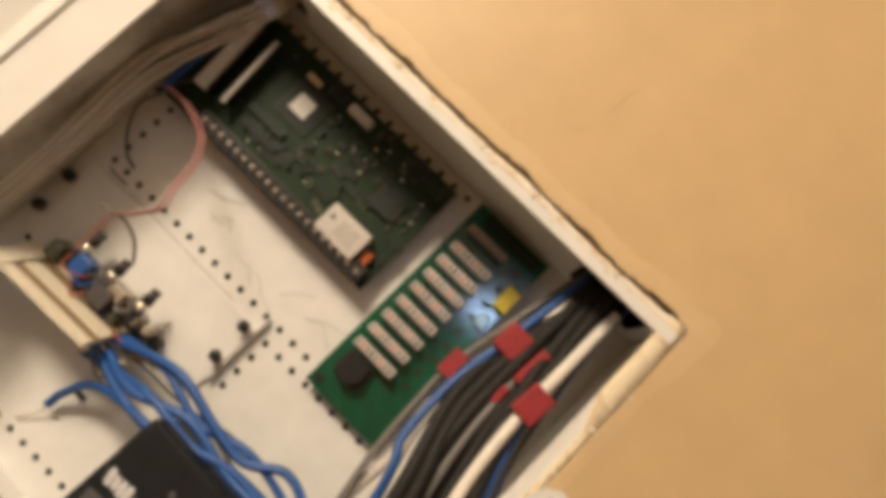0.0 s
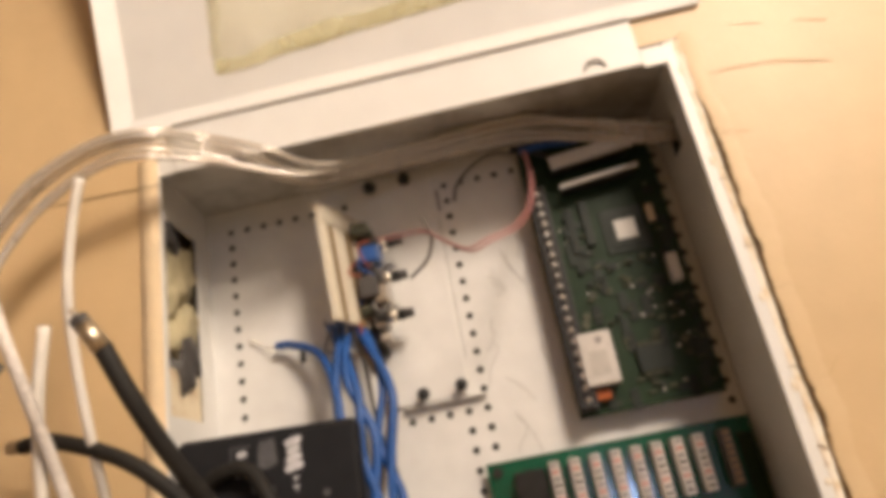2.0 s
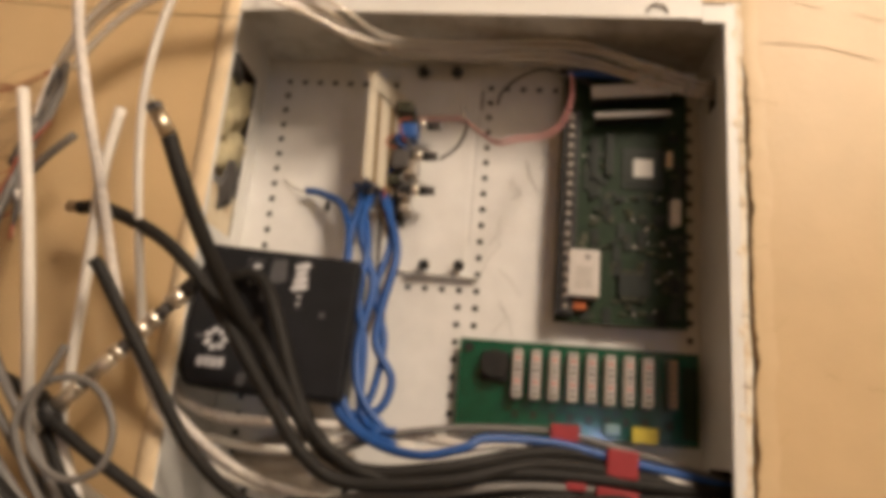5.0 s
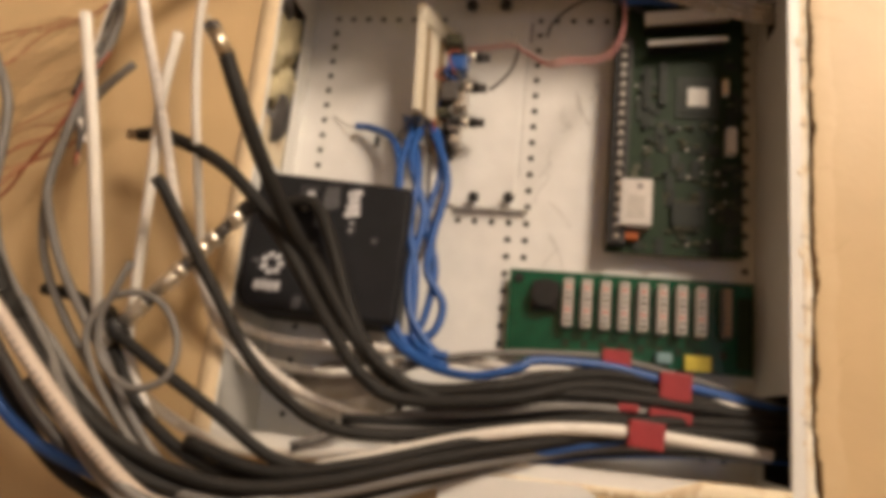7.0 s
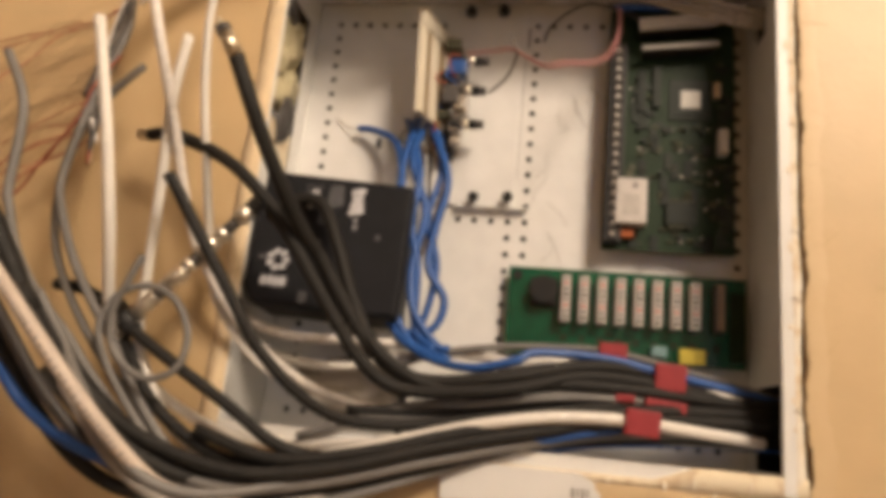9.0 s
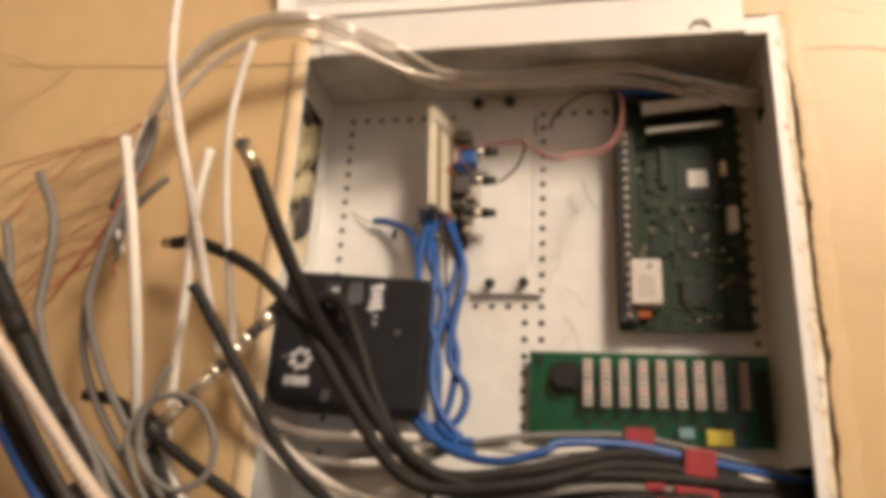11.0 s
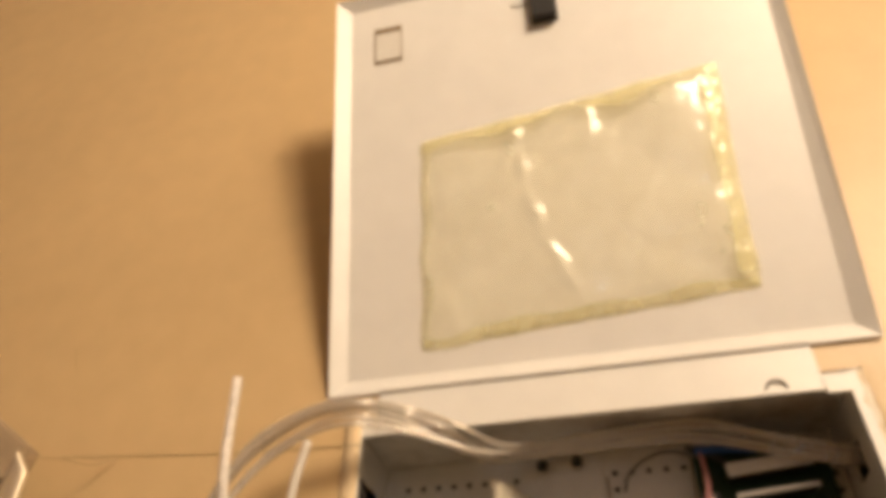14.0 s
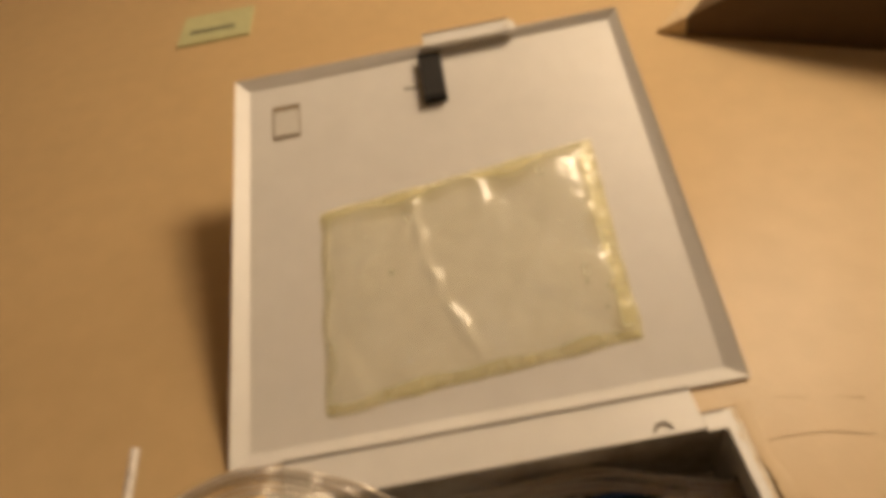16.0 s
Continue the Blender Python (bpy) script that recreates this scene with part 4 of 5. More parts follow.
for k in range(4):
    worn_mark(14 + 4.6 * k, -270 + 0.5 * (k % 2), 4.2, 7.0, 0.2, INK, 40 + k)
for k, (u, w, long, wide) in enumerate(((56, -203, 11, 17), (41, -201, 6, 4), (40, -207, 7, 2), (38, -212, 4, 4), (49, -220, 7, 10), (43, -279, 6, 9), (48, -240, 5, 8), (58, -226, 4, 9), (12, -253, 8, 3), (90, -230, 4, 4))):
    worn_mark(u, w, long, wide, 0.1, INK if k in (1, 3) else GREYINK, 60 + k)
for (u0, u1, w0, w1, m) in ((34, 46, -197, -196, GREYINK), (34, 35, -205, -196, GREYINK)):
    print_bar(u0, u1, w0, w1, m)
rng = random.Random(2)
for k in range(7):
    a = k * 0.9
    worn_mark(22 + 6 * math.cos(a), -254 + 6 * math.sin(a), 4.6, 4.2, 0.3, INK, 80 + k)
# cloudy bag in the bottom of the enclosure
bm = bmesh.new()
bmesh.ops.create_icosphere(bm, subdivisions=4, radius=1.0)
for v in bm.verts:
    q = v.co.copy()
    k = 1 + 0.22 * noise.noise(q * 2.2) + 0.08 * noise.noise(q * 6)
    v.co = V(66 + q.z * 46 * k, 76 + q.y * 17 * k, -334 + q.x * 21 * k)
solid("plastic_sleeve", bm, CLOUDY, (60, 90, -338), "cloudy crumpled plastic sleeve under the cables", "plastic bag", smooth=True)

# ---- cables on the left, hanging ends ----
HANG, BUND = "loose cable ends", "cable bundle"
cable("white_cable", [(-73, -105, -127), (-56, -100, -196), (-50, -85, -258), (-56, -60, -304), (-54, -45, -320), (-33, -32, -350), (8, -20, -372), (53, -8, -378), (110, 4, -370), (170, 16, -360), (240, 30, -346)], 3.6, WHITEC, "white round cable with a cut end", HANG, core=TANC)
cable("white_cable", [(-48, -118, -6), (-46, -112, -73), (-39, -100, -119), (-29, -90, -160), (-25, -75, -191), (-19, -55, -236), (-12, -40, -263), (10, -20, -300), (50, 5, -335), (100, 24, -350), (170, 34, -348)], 3.3, PRINTED, "long white printed cable standing up", HANG, core=TANC)
cable("white_cable", [(-26, -80, -125), (-32, -75, -167), (-35, -65, -215), (-41, -50, -284), (-40, -42, -330), (0, -42, -380), (60, -24, -396), (130, 2, -376), (210, 28, -352)], 3.4, WHITEC, "short white cable with a cut end", HANG, core=TANC)
cable("white_cable", [(-10, -75, -36), (-18, -70, -64), (-23, -65, -102), (-24, -55, -142), (-20, -45, -189), (-16, -30, -238), (-5, -20, -290), (30, 0, -332), (90, 24, -352), (160, 34, -350)], 2.9, WHITEC, "thin white cable with a cut end", HANG, core=TANC)
E_PTS = [(22, -105, -151), (33, -95, -180), (44, -75, -211), (57, -46, -243), (67, -30, -258), (87, -20, -290), (110, -10, -318), (140, -5, -329), (190, 0, -322), (243, 20, -309), (280, 30, -309), (336, 40, -318), (375, 47, -324)]
coax = cable("coax_cable", E_PTS, 4.9, COAX, "black coax cable with a metal end connector", HANG)
con = part("connector", cyl((23, -105.5, -153), (15.5, -110, -140), 4.7, n=16), BRASS, coax, "nickel compression connector", smooth=True)
part("ring", cyl((15.8, -110, -140.5), (13.5, -111, -136.5), 5.0, n=6), DGREY, con)
part("pin", cyl((13.5, -111, -136.5), (11, -112.5, -132), 1.6, n=8), BRASS, con)
coax = cable("coax_cable", [(-68, -37, -177.5), (-46, -42, -179), (-7, -45, -195), (20, -45, -215), (46, -43, -244), (62, -37, -268), (79, -28, -294), (100, -18, -322), (128, -10, -336), (190, -2, -330), (243, 16, -316), (300, 30, -318), (375, 44, -330)], 4.6, COAX, "black coax cable bending up to a bare end", HANG)
part("connector", cyl((-66, -37, -177.5), (-77, -35, -176.5), 4.6, 4.2, n=14), BRASS, coax, "worn brass end")
cable("coax_cable", [(13, 2, -222), (32, -4, -211), (52, -6, -212), (69, -12, -239), (90, -16, -286), (114, -12, -318), (160, -3, -334), (240, 14, -322), (375, 42, -326)], 4.6, COAX, "black coax cable arching over the box", BUND)
cable("coax_cable", [(-17, -88, -223), (-12, -85, -230), (2, -80, -252), (26, -72, -289), (46, -64, -320), (68, -50, -343), (92, -32, -357), (131, -14, -358), (192, -2, -347), (262, 18, -335), (375, 42, -334)], 3.9, COAX, "black coax cable crossing in front of the enclosure", BUND)
coax = cable("coax_cable", [(-46, -51, -314), (-16, -50, -332), (23, -44, -355), (60, -40, -377), (93, -30, -381), (142, -14, -371), (193, -4, -357), (262, 14, -342), (375, 40, -340)], 4.0, COAX, "black coax cable with an angled connector", BUND)
part("angled_plug", cyl((-58, -50, -301), (-43, -51, -316), 6.0, n=14), BLACK, coax, smooth=True)
cable("coax_cable", [(-108, -45, -289), (-84, -48, -292), (-66, -45, -303), (-50, -44, -325), (-20, -46, -362), (30, -42, -388), (90, -28, -386), (150, -6, -370), (220, 14, -352)], 4.0, COAX, "black coax cable end curling up", HANG)


def connector_chain():
    """Two nickel coax connectors joined by a barrel."""
    ch = thing("coax_coupler", -14, -34, -268, "shiny nickel coax connectors joined end to end", "connector")
    a, b = Vector((28, -52, -226)), Vector((-47, -50, -309))
    for k, (s0, s1, r, n, m) in enumerate(((0.0, 0.10, 4.0, 14, BLACK), (0.08, 0.17, 4.6, 6, NICKEL), (0.17, 0.26, 3.0, 14, DGREY), (0.26, 0.31, 4.5, 6, NICKEL), (0.31, 0.34, 3.3, 14, NICKEL), (0.34, 0.39, 4.4, 6, NICKEL),
                                           (0.39, 0.41, 3.3, 14, NICKEL), (0.41, 0.46, 4.5, 6, NICKEL), (0.46, 0.52, 3.0, 14, DGREY), (0.52, 0.57, 4.2, 14, NICKEL),
                                           (0.57, 0.74, 3.9, 14, NICKEL), (0.74, 0.80, 3.2, 14, DGREY), (0.80, 0.82, 4.6, 14, NICKEL), (0.82, 0.97, 4.2, 14, NICKEL))):
        part("collar" if n == 6 else "sleeve", cyl(tuple(a.lerp(b, s0)), tuple(a.lerp(b, s1)), r + 0.9, n=24), m, ch, smooth=True)


connector_chain()
cable("grey_cable", [(-33, -72, -272), (-40, -72, -290), (-47, -70, -308), (-42, -68, -331), (-21, -66, -345), (-2, -64, -337), (0, -62, -316), (-11, -62, -297), (-27, -64, -289), (-42, -68, -293), (-51, -71, -306), (-52, -71, -322), (-38, -66, -350), (-8, -58, -384), (40, -50, -407), (120, -22, -392), (200, 8, -364)], 2.3, GREYC, "thin grey cable curled in a loop", HANG, core=TANC, steps=9)
cable("grey_cable", [(-113, -25, -63), (-107, -32, -96), (-117, -40, -156), (-118, -50, -216), (-108, -55, -242), (-89, -60, -273), (-69, -60, -301), (-51, -58, -324), (-32, -55, -353), (-2, -50, -387), (39, -45, -408), (81, -35, -404), (140, -16, -384), (210, 8, -362)], 3.0, GREYC, "grey cable bowed out from the wall", HANG)
cable("grey_cable", [(-113, -27, -66), (-111, -28, -90), (-119, -33, -118), (-124, -36, -150)], 4.0, DGREY, "dark grey stripped cable sheath", HANG, core=TANC)
cable("grey_cable", [(-138, -98, -148), (-121, -98, -175), (-116, -97, -198), (-116, -95, -239), (-112, -95, -252), (-104, -90, -278), (-87, -85, -303), (-68, -78, -324), (-50, -70, -348), (-20, -60, -381), (13, -55, -402), (52, -45, -411), (120, -23, -396), (200, 6, -366)], 3.0, GREYC, "grey cable with a cut end standing up", HANG, core=TANC)
cable("grey_cable", [(-191, -60, -169), (-182, -60, -193), (-170, -62, -223), (-149, -65, -255), (-125, -65, -289), (-98, -65, -320), (-75, -60, -349), (-30, -55, -386), (40, -45, -411), (120, -20, -394), (200, 8, -364)], 3.2, GREYC, "grey cable with stripped red wires", HANG, core=REDW)
cable("grey_cable", [(-78, -45, -129), (-94, -45, -145), (-112, -40, -163), (-124, -38, -186), (-124, -42, -230), (-110, -48, -270), (-80, -52, -312), (-40, -52, -354), (10, -48, -394), (80, -30, -398), (160, 0, -374)], 2.8, GREYC, "short grey cable stub", HANG, core=TANC)
cable("white_cable", [(-197, -132, -100), (-175, -132, -150), (-152, -124, -195)], 9.0, PRINTED, "thick white taped cable", HANG)
sleeve = cable("black_sleeve", [(-153, -123, -192), (-138, -121, -215), (-121, -116, -241), (-96, -106, -283), (-76, -95, -321), (-49, -80, -353), (-10, -65, -386), (30, -54, -402), (95, -32, -396), (165, -2, -372), (240, 20, -352)], 6.4, COAX, "thick black taped sleeve", HANG)
for a, b in (((-152, -123, -194), (-141, -121.4, -210)), ((-118, -115.5, -246), (-108, -112, -263)), ((-88, -101.5, -300), (-80, -97, -314))):
    part("tape_band", cyl(a, b, 6.9, n=16), COAX, sleeve, smooth=True)
sweep = cable("white_cable", [(-146, -124, -232), (-112, -122, -270), (-77, -120, -306), (-48, -117, -336), (-25, -108, -363), (-1, -92, -391), (14, -78, -404), (36, -56, -409), (70, -30, -400), (140, -2, -382), (220, 26, -354)], 4.1, DIMWHITE, "white printed cable sweeping under the bundle", BUND)
print_ticks(sweep, [(-146, -124, -232), (-112, -122, -270), (-77, -120, -306), (-48, -117, -336), (-25, -108, -363), (-1, -92, -391), (14, -78, -404)], 4.1, 3.4, PALEGREY)
cable("coax_cable", [(-150, -98, -225), (-109, -97, -273), (-79, -92, -317), (-49, -87, -354), (-18, -77, -383), (15, -62, -398), (49, -47, -395), (83, -37, -386), (126, -22, -373), (176, -7, -362), (227, 3, -351), (280, 18, -350), (375, 38, -343)], 4.2, COAX, "black coax cable in the bundle", BUND)
cable("coax_cable", [(-160, -90, -265), (-101, -88, -336), (-74, -82, -369), (-43, -72, -398), (-7, -60, -411), (60, -44, -408), (140, -18, -385), (210, 4, -362), (300, 24, -350), (375, 40, -347)], 4.2, COAX, "black coax cable low in the bundle", BUND)
cable("coax_cable", [(-155, -100, -250), (-95, -96, -322), (-60, -86, -366), (-15, -70, -400), (45, -52, -402), (120, -26, -380), (200, 0, -356), (290, 24, -342), (375, 40, -338)], 3.8, DGREY, "dark grey cable in the bundle", BUND)
cable("blue_cable", [(-132, -88, -312), (-94, -90, -350), (-77, -88, -367), (-51, -84, -383), (-18, -74, -395), (20, -54, -402), (70, -30, -398), (130, -10, -386), (211, 14, -368), (236, 20, -361), (261, 28, -357), (320, 36, -352), (375, 42, -350)], 3.4, BLUE, "blue cable along the outside of the bundle", BUND)
cable("blue_cable", [(44, 86, -115), (58, 82, -118), (82, 66, -134), (97, 42, -172), (99, 32, -222), (96, 30, -262), (106, 30, -292), (134, 20, -311), (167, 10, -317), (196, 10, -310), (210, 15, -303), (254, 25, -302), (298, 30, -309), (375, 46, -321)], 3.1, BLUE, "blue network cable hanging from the module", "blue cables", steps=9)
cable("tan_wire", [(46, 86, -115), (36, 89, -114), (27, 92, -109), (20, 93, -104)], 1.0, CLEARJ, "pale stripped wires at the blue cable end", "thin wires", n=6)
cable("blue_cable", [(100, 72, -112), (104, 65, -123), (104, 45, -160), (119, 40, -201), (114, 35, -246), (120, 30, -279), (139, 30, -302), (148, 30, -304)], 3.1, BLUE, "blue network cable with a cut end", "blue cables", steps=9)
cable("blue_cable", [(108, 72, -114), (114, 65, -125), (133, 45, -172), (128, 40, -214), (126, 38, -244), (140, 38, -268), (134, 35, -290), (113, 32, -296), (128, 26, -308)], 3.1, BLUE, "blue network cable twisting down", "blue cables", steps=9)
cable("blue_cable", [(90, 72, -113), (95, 65, -123), (111, 42, -170), (110, 36, -212), (118, 36, -245), (122, 32, -291), (138, 26, -306)], 3.1, BLUE, "blue network cable beside the box", "blue cables", steps=9)
cable("blue_cable", [(96, 74, -112), (98, 64, -124), (96, 46, -162), (98, 36, -205), (99, 32, -250), (108, 30, -284), (124, 26, -304), (150, 20, -312)], 3.0, BLUE, "blue network cable against the box", "blue cables", steps=9)
cable("blue_cable", [(112, 76, -116), (120, 66, -134), (126, 52, -168), (120, 46, -205), (131, 42, -240), (128, 40, -275), (120, 36, -300)], 2.8, BLUE, "blue network cable behind the others", "blue cables", steps=9)
cable("grey_wire", [(104, 74, -118), (126, 60, -172), (119, 55, -219), (113, 50, -256), (116, 45, -282)], 1.6, TANW, "thin tan wire behind the blue cables", "thin wires")
cable("grey_wire", [(110, 74, -118), (118, 58, -190), (128, 52, -230), (124, 46, -285), (118, 40, -298)], 1.3, DGREY, "thin dark wire behind the blue cables", "thin wires")
cable("white_wire", [(-12, 24, -282), (1, 18, -295), (29, 20, -304), (70, 26, -304), (120, 34, -303), (170, 45, -306), (199, 40, -309), (229, 36, -302), (270, 38, -308), (318, 40, -319), (375, 48, -330)], 3.7, PRINTED, "white stranded cable in the bottom of the enclosure", BUND)
cable("white_wire", [(0, 30, -314), (40, 32, -322), (80, 36, -321), (115, 36, -311), (160, 44, -312)], 3.1, WHITEC, "white cable behind the bundle", BUND)
cable("white_wire", [(150, 32, -316), (190, 30, -312), (222, 34, -306), (262, 40, -308)], 2.8, WHITEC, "white cable lying under the blue one", BUND)
cable("white_cable", [(60, -34, -388), (101, -26, -376), (157, -16, -359), (192, -16, -350), (227, -10, -344), (267, -3, -342), (299, 9, -344), (345, 28, -347), (358, 32, -348)], 3.9, WHITEC, "thick white cable with a red flag", BUND)
cable("grey_cable", [(60, -10, -372), (119, -1, -348), (173, 3, -340), (226, 12, -331), (262, 18, -329), (299, 28, -330), (375, 46, -340)], 3.0, GREYC, "grey cable in the bundle", BUND)
cable("grey_cable", [(105, 34, -322), (125, 30, -313), (147, 35, -305), (186, 40, -298), (225, 45, -295), (262, 48, -295), (320, 50, -306), (375, 52, -318)], 2.4, GREYC, "thin grey cable along the board", BUND)
cable("grey_cable", [(-20, -62, -392), (37, -52, -413), (74, -42, -407), (107, -24, -392), (146, -9, -381), (200, 4, -362), (280, 22, -345), (375, 42, -344)], 3.2, GREYC, "grey cable low in the bundle", BUND)
cable("grey_cable", [(-45, -80, -372), (0, -66, -402), (60, -48, -414), (110, -30, -400), (170, -8, -378), (240, 14, -356), (375, 44, -350)], 3.0, GREYC, "grey cable under the bundle", BUND)
cable("grey_cable", [(-86, -88, -300), (-66, -85, -326), (-43, -92, -352), (-7, -94, -389), (26, -82, -404), (69, -50, -398), (121, -26, -380), (190, -6, -356), (280, 18, -340), (375, 42, -338)], 3.2, GREYC, "grey cable over the front of the bundle", BUND)
cable("grey_cable", [(-60, -84, -352), (-20, -88, -388), (15, -88, -408), (48, -74, -416), (74, -50, -412), (98, -30, -399), (150, -8, -380), (220, 12, -358)], 3.4, PALEGREY, "pale grey cable sagging under the bundle", BUND)
cable("white_cable", [(294, 37, -313), (310, 36, -315.5), (336, 37, -320.5), (372, 43, -329)], 3.3, WHITEC, "white cable entering the side opening", BUND)
for k in range(8):
    o = k * 3.1
    cable("coax_cable", [(90 + 6 * k, -8 + o, -352 - 3 * (k % 3)), (160, 8 + o, -346 - 4 * (k % 4)), (230, 22 + o, -332 - 2 * (k % 3)), (300, 34 + o * 0.6, -324 - 2 * (k % 4)), (380, 44 + o * 0.4, -322 - 3 * (k % 4))],
          3.3 + 0.25 * (k % 3), (COAX, GREYC, DGREY, COAX, GREYC, COAX, DGREY, GREYC)[k], "grey cable deep in the bundle" if k in (1, 4, 7) else "dark cable deep in the bundle", BUND)
cable("blue_cable", [(186, -6, -368), (221, -3, -358), (248, 2, -351), (290, 22, -346), (372, 48, -342)], 3.2, BLUE, "blue cable coming out under the white one", BUND)
cable("coax_cable", [(112, 60, -372), (118, 30, -345), (126, 10, -326)], 2.6, COAX, "short black cable rising from the bottom", BUND)

for pts in ([(-70, -84, -338), (-20, -74, -374), (40, -62, -392), (95, -46, -386), (150, -28, -370), (210, -10, -355), (280, 8, -341), (375, 36, -336)],
            [(-78, -80, -346), (-30, -70, -382), (35, -58, -402), (92, -42, -394), (148, -24, -378), (205, -6, -363), (270, 12, -350), (375, 40, -342)],
            [(10, -50, -372), (60, -48, -384), (110, -36, -376), (165, -20, -360), (230, -2, -344), (290, 14, -334), (375, 40, -330)]):
    grey = pts[0][0] == -78
    cable("coax_cable", pts, 3.6 if grey else 4.1, GREYC if grey else COAX, "grey cable on top of the bundle" if grey else "black coax cable on top of the bundle", BUND)

# red flags wrapped on cables
for (u0, u1, d, w0, w1, a) in ((288, 308, 23, -320, -302, 2), (281, 307, 15, -333, -326, 4), (266, 287, -9, -350, -334, 4), (262, 275, 16, -330, -325, 0)):
    bm = box(u0, u1, d - 1, d + 9, w0, w1, bevel=1.2, fit=turned(u0, d, w0, a))
    solid("cable_label", bm, RED, ((u0 + u1) / 2, d, (w0 + w1) / 2), "red tape flag folded round cables", "label", "cable labels")

# ---- clear speaker wire over the edge ----
CL1 = [(378, 54, -29), (340, 52, -21), (255, 50, 6), (164, 45, -4), (107, 20, -16), (78, -8, -12), (46, -21, -1), (16, -44, 0), (-18, -50, -4), (-52, -52, -22), (-76, -52, -45), (-93, -51, -75)]
CL2 = [(378, 50, -27), (330, 46, -16), (295, 43, -6), (255, 45, 8), (164, 38, 0), (114, 8, -15), (84, -15, -7), (48, -25, 6), (18, -48, 5), (-16, -55, 1), (-58, -57, -20), (-84, -55, -53), (-94, -53, -79)]
CL3 = [(378, 58, -33), (334, 57, -25), (250, 58, -2), (150, 52, -6), (100, 14, -22), (68, -8, -13), (42, -23, -5), (13, -44, -5), (-15, -47, -8), (-49, -47, -26), (-71, -48, -50), (-88, -48, -78)]
CL4 = [(378, 56, -31), (332, 55, -22), (252, 54, 1), (160, 46, -7), (102, 12, -17), (74, -14, -8), (44, -26, 3), (15, -49, 2), (-21, -56, -5), (-60, -58, -28), (-84, -58, -60), (-95, -56, -84)]
CL5 = [(378, 52, -28), (310, 46, -9), (253, 48, 4), (158, 40, -3), (104, 6, -21), (70, -12, -16), (40, -26, -10), (9, -46, -11), (-21, -48, -16), (-53, -48, -34), (-73, -50, -58), (-86, -52, -84)]
for pts in (CL1, CL2, CL3, CL4, CL5):
    wire = cable("speaker_wire", pts, 2.4, CLEARJ, "clear two-core speaker wire looped over the steel edge", "clear wires", n=10)
    for q, m in ((-0.9, TIN), (0.9, BRASS)):
        part("conductor", tube([(u, d + q, w + q) for u, d, w in pts], 0.6, n=6), m, wire, smooth=True)
cable("pink_wire", [(137, 48, -62), (158, 28, -71), (176, 8, -80), (190, -12, -98), (204, -28, -113), (217, -24, -108), (236, 4, -92), (250, 36, -66), (257, 52, -38), (257, 55, -14)], 0.8, PINK, "pink twisted wire pair to the board", "thin wires", n=6)
cable("pink_wire", [(139, 49, -64), (160, 29, -73), (178, 9, -82), (192, -11, -100), (206, -27, -115), (219, -23, -110), (238, 5, -94), (252, 37, -68), (259, 53, -40), (259, 56, -16)], 0.7, PINK, "pink twisted wire pair to the board", "thin wires", n=6)
cable("grey_wire", [(159, 48, -97), (174, 22, -97), (181, 6, -91), (181, 2, -84), (177, 14, -68)], 1.1, GREYC, "thin grey looped wire", "thin wires", n=6)
cable("grey_wire", [(198, 92, -26), (202, 89, -15), (216, 78, -7), (235, 60, -9), (256, 55, -18)], 1.1, DGREY, "thin dark wire arching to the board", "thin wires", n=6)
cable("blue_wire", [(256, 70, -6), (275, 66, -8), (300, 64, -12)], 3.0, BLUE, "dark blue wires above the header", "thin wires", n=8)
cable("blue_wire", [(250, 74, -2), (272, 70, -14), (286, 72, -30)], 2.6, BLACK, "black wires above the header", "thin wires", n=8)

# ---- stripped conductors fanning out ----
rng = random.Random(29)
for k in range(46):
    red = k % 9 == 0
    a = (-112 - rng.uniform(0, 14), -30 + rng.uniform(-8, 4), -66 - rng.uniform(0, 120))
    L = rng.uniform(60, 140)
    dw = rng.uniform(-0.85, -0.15)
    b = (a[0] - L * 0.5, a[1] + rng.uniform(-10, 14), a[2] + L * 0.5 * dw + rng.uniform(2, 16))
    c = (a[0] - L, min(-5, a[1] + rng.uniform(-14, 20)), a[2] + L * dw)
    cable("bare_wire", [a, b, c], 0.3 if not red else 0.5, REDW if red else TANW, "fine stripped wire, red" if red else "fine stripped wire, tan", "stripped wires", category="wire", n=5, steps=5, jitter=5, seed=k)
for pts in ([(-113, -25, -64), (-151, -20, -81), (-200, -20, -94), (-250, -22, -126)], [(-113, -25, -66), (-160, -26, -88), (-186, -30, -116), (-192, -62, -168)], [(-150, -30, -85), (-210, -26, -96), (-262, -20, -108)],
            [(-104, -40, -118), (-116, -44, -150), (-128, -43, -178), (-160, -34, -216), (-176, -30, -226)], [(-120, -36, -150), (-150, -36, -205), (-182, -34, -232)]):
    cable("bare_wire", pts, 0.6 if len(pts) < 5 else 1.0, REDW, "red stripped wire pair", "stripped wires", category="wire", n=6, steps=8, jitter=4, seed=len(pts))
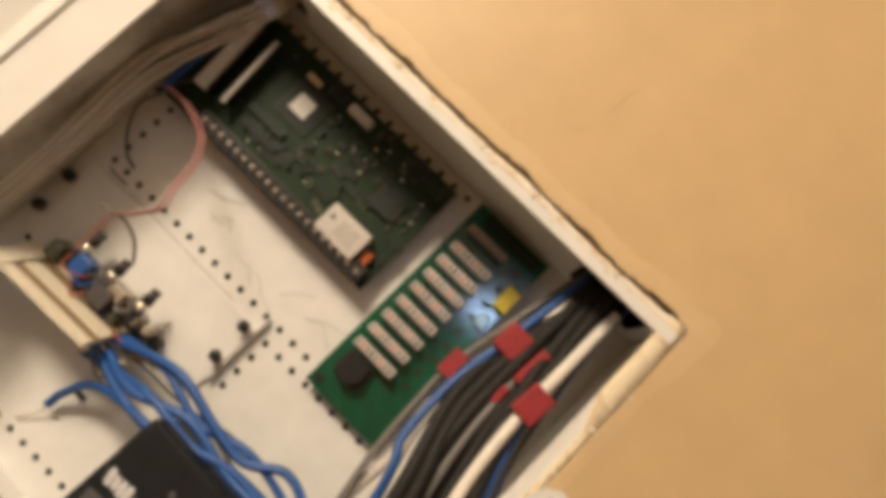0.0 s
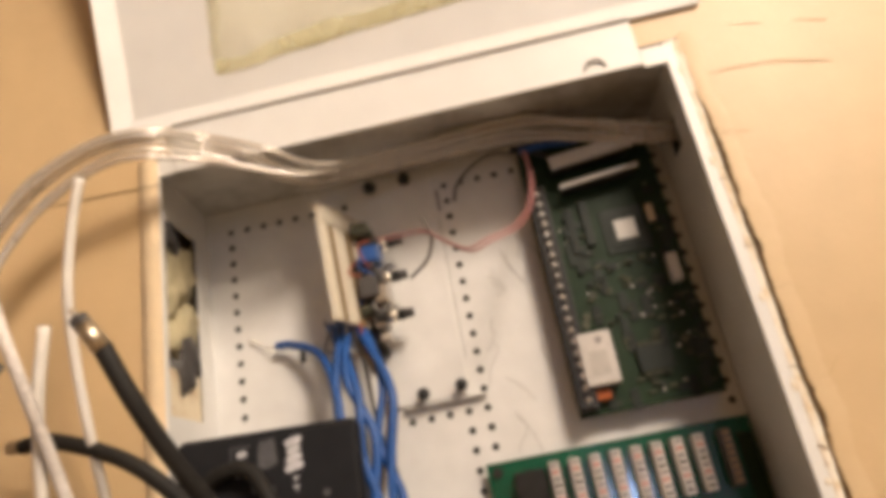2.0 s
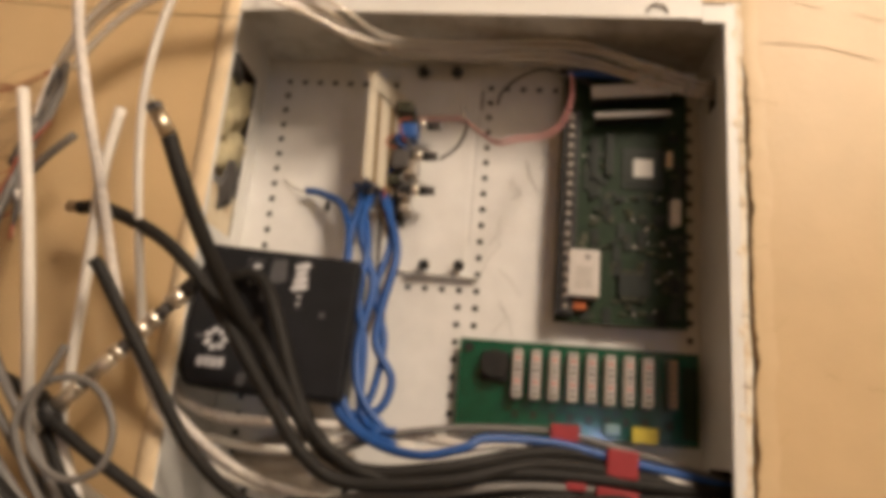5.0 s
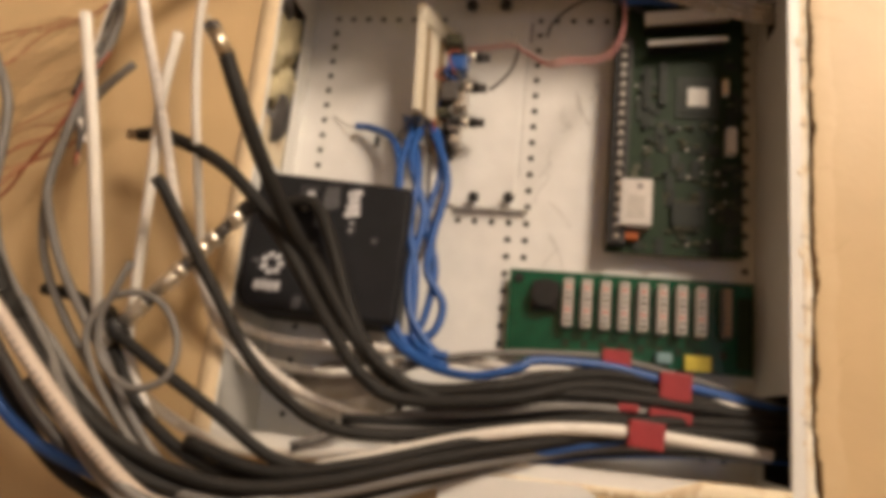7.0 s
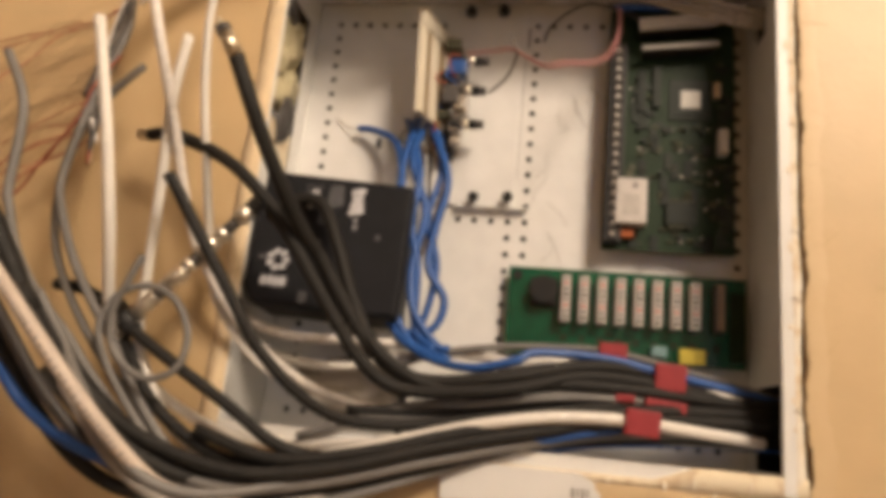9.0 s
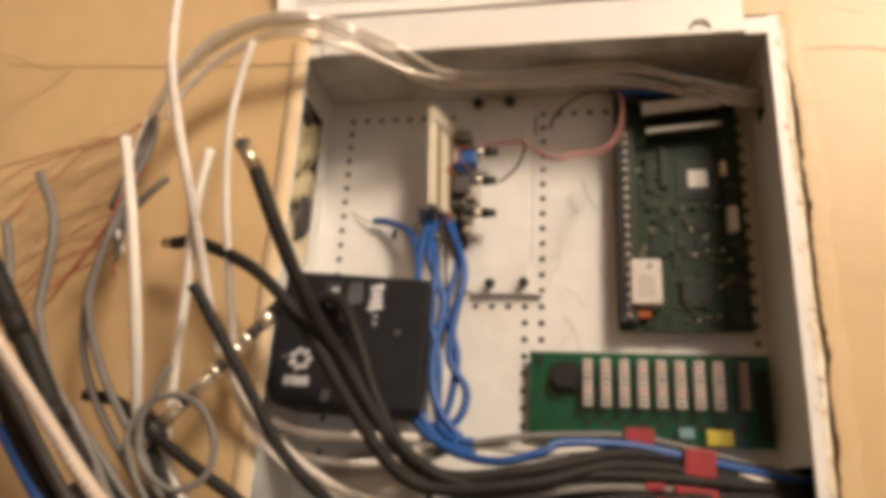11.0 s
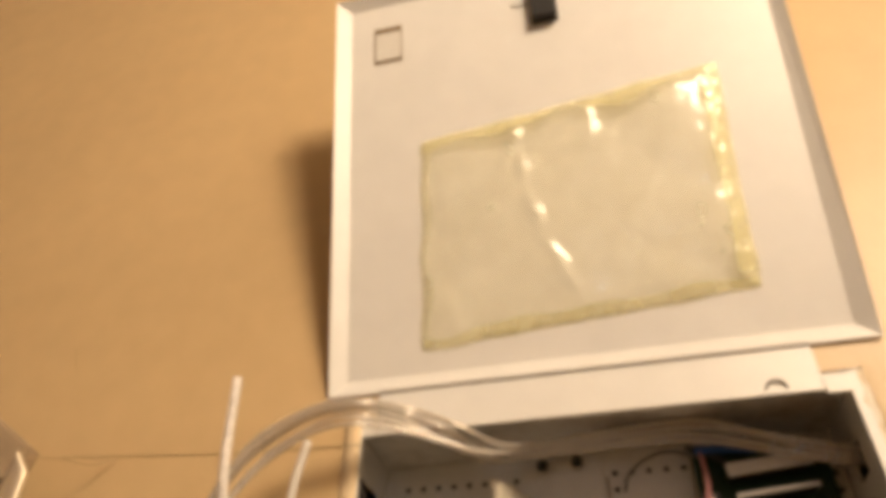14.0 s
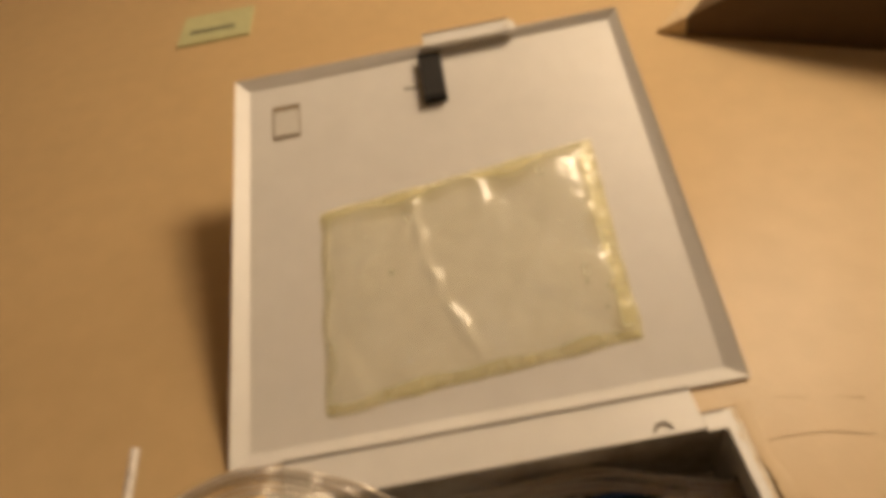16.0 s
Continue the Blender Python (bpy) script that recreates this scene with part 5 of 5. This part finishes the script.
# plug at the far end of the thin wire
plug = thing("cable_plug", -290, -60, -25, "black plug with a worn brass end", "plug")
part("body", box(-352, -304, -76, -44, -70, 12, bevel=4), BLACK, plug)


def plug_plate(corners, thick):
    """A bent plate through four places of the panel."""
    bm = bmesh.new()
    f = [bm.verts.new(V(*q)) for q in corners]
    g = [bm.verts.new(V(u, d + thick, w)) for u, d, w in corners]
    bm.faces.new(f)
    bm.faces.new(g[::-1])
    for k in range(4):
        l = (k + 1) % 4
        bm.faces.new((f[k], g[k], g[l], f[l]))
    bmesh.ops.bevel(bm, geom=bm.edges[:], offset=0.0015, segments=2, affect="EDGES", profile=0.6)
    return bm


part("housing", plug_plate([(-316, -70, 30), (-262, -58, -8), (-270, -56, -34), (-312, -70, -30)], 14), WOOD, plug, "brown moulded housing")
part("housing", plug_plate([(-312, -66, -28), (-268, -56, -30), (-278, -52, -70), (-310, -62, -66)], 16), DARKWOOD, plug, "dark brown moulded housing")
part("end", plug_plate([(-264, -66, -12), (-253, -60, -30), (-252, -58, -80), (-268, -64, -88)], 5), BRASS, plug, "worn brass end")
part("end", plug_plate([(-282, -68, -60), (-262, -66, -34), (-262, -64, -86), (-276, -66, -88)], 4), BRASS, plug, "worn brass flap")
part("wire_end", tube([(-256, -60, -18), (-244, -40, -12), (-232, -20, -10), (-222, -4, 0)], 0.8, n=6), TANW, plug)

# twisted dark strands below the end of the clear wires
rng = random.Random(77)
for k in range(7):
    o = rng.uniform(-5, 5)
    q = [(-113 + o * 0.4, -27 + rng.uniform(-3, 3), -66), (-112 + o, -31 + rng.uniform(-3, 3), -92), (-119 - o * 0.8, -36 + rng.uniform(-4, 4), -128), (-113 + o, -40 + rng.uniform(-4, 4), -160), (-108 - o * 0.6, -42, -186 - rng.uniform(0, 22))]
    cable("bare_wire", q, (1.7, 1.5, 1.2, 1.6, 1.3, 1.0, 1.4)[k], (DGREY, PALEGREY, REDW, DGREY, GREYC, TANW, PRINTED)[k], "twisted strand of stripped speaker wire", "stripped wires", category="wire", n=7, steps=7, jitter=4, seed=90 + k)
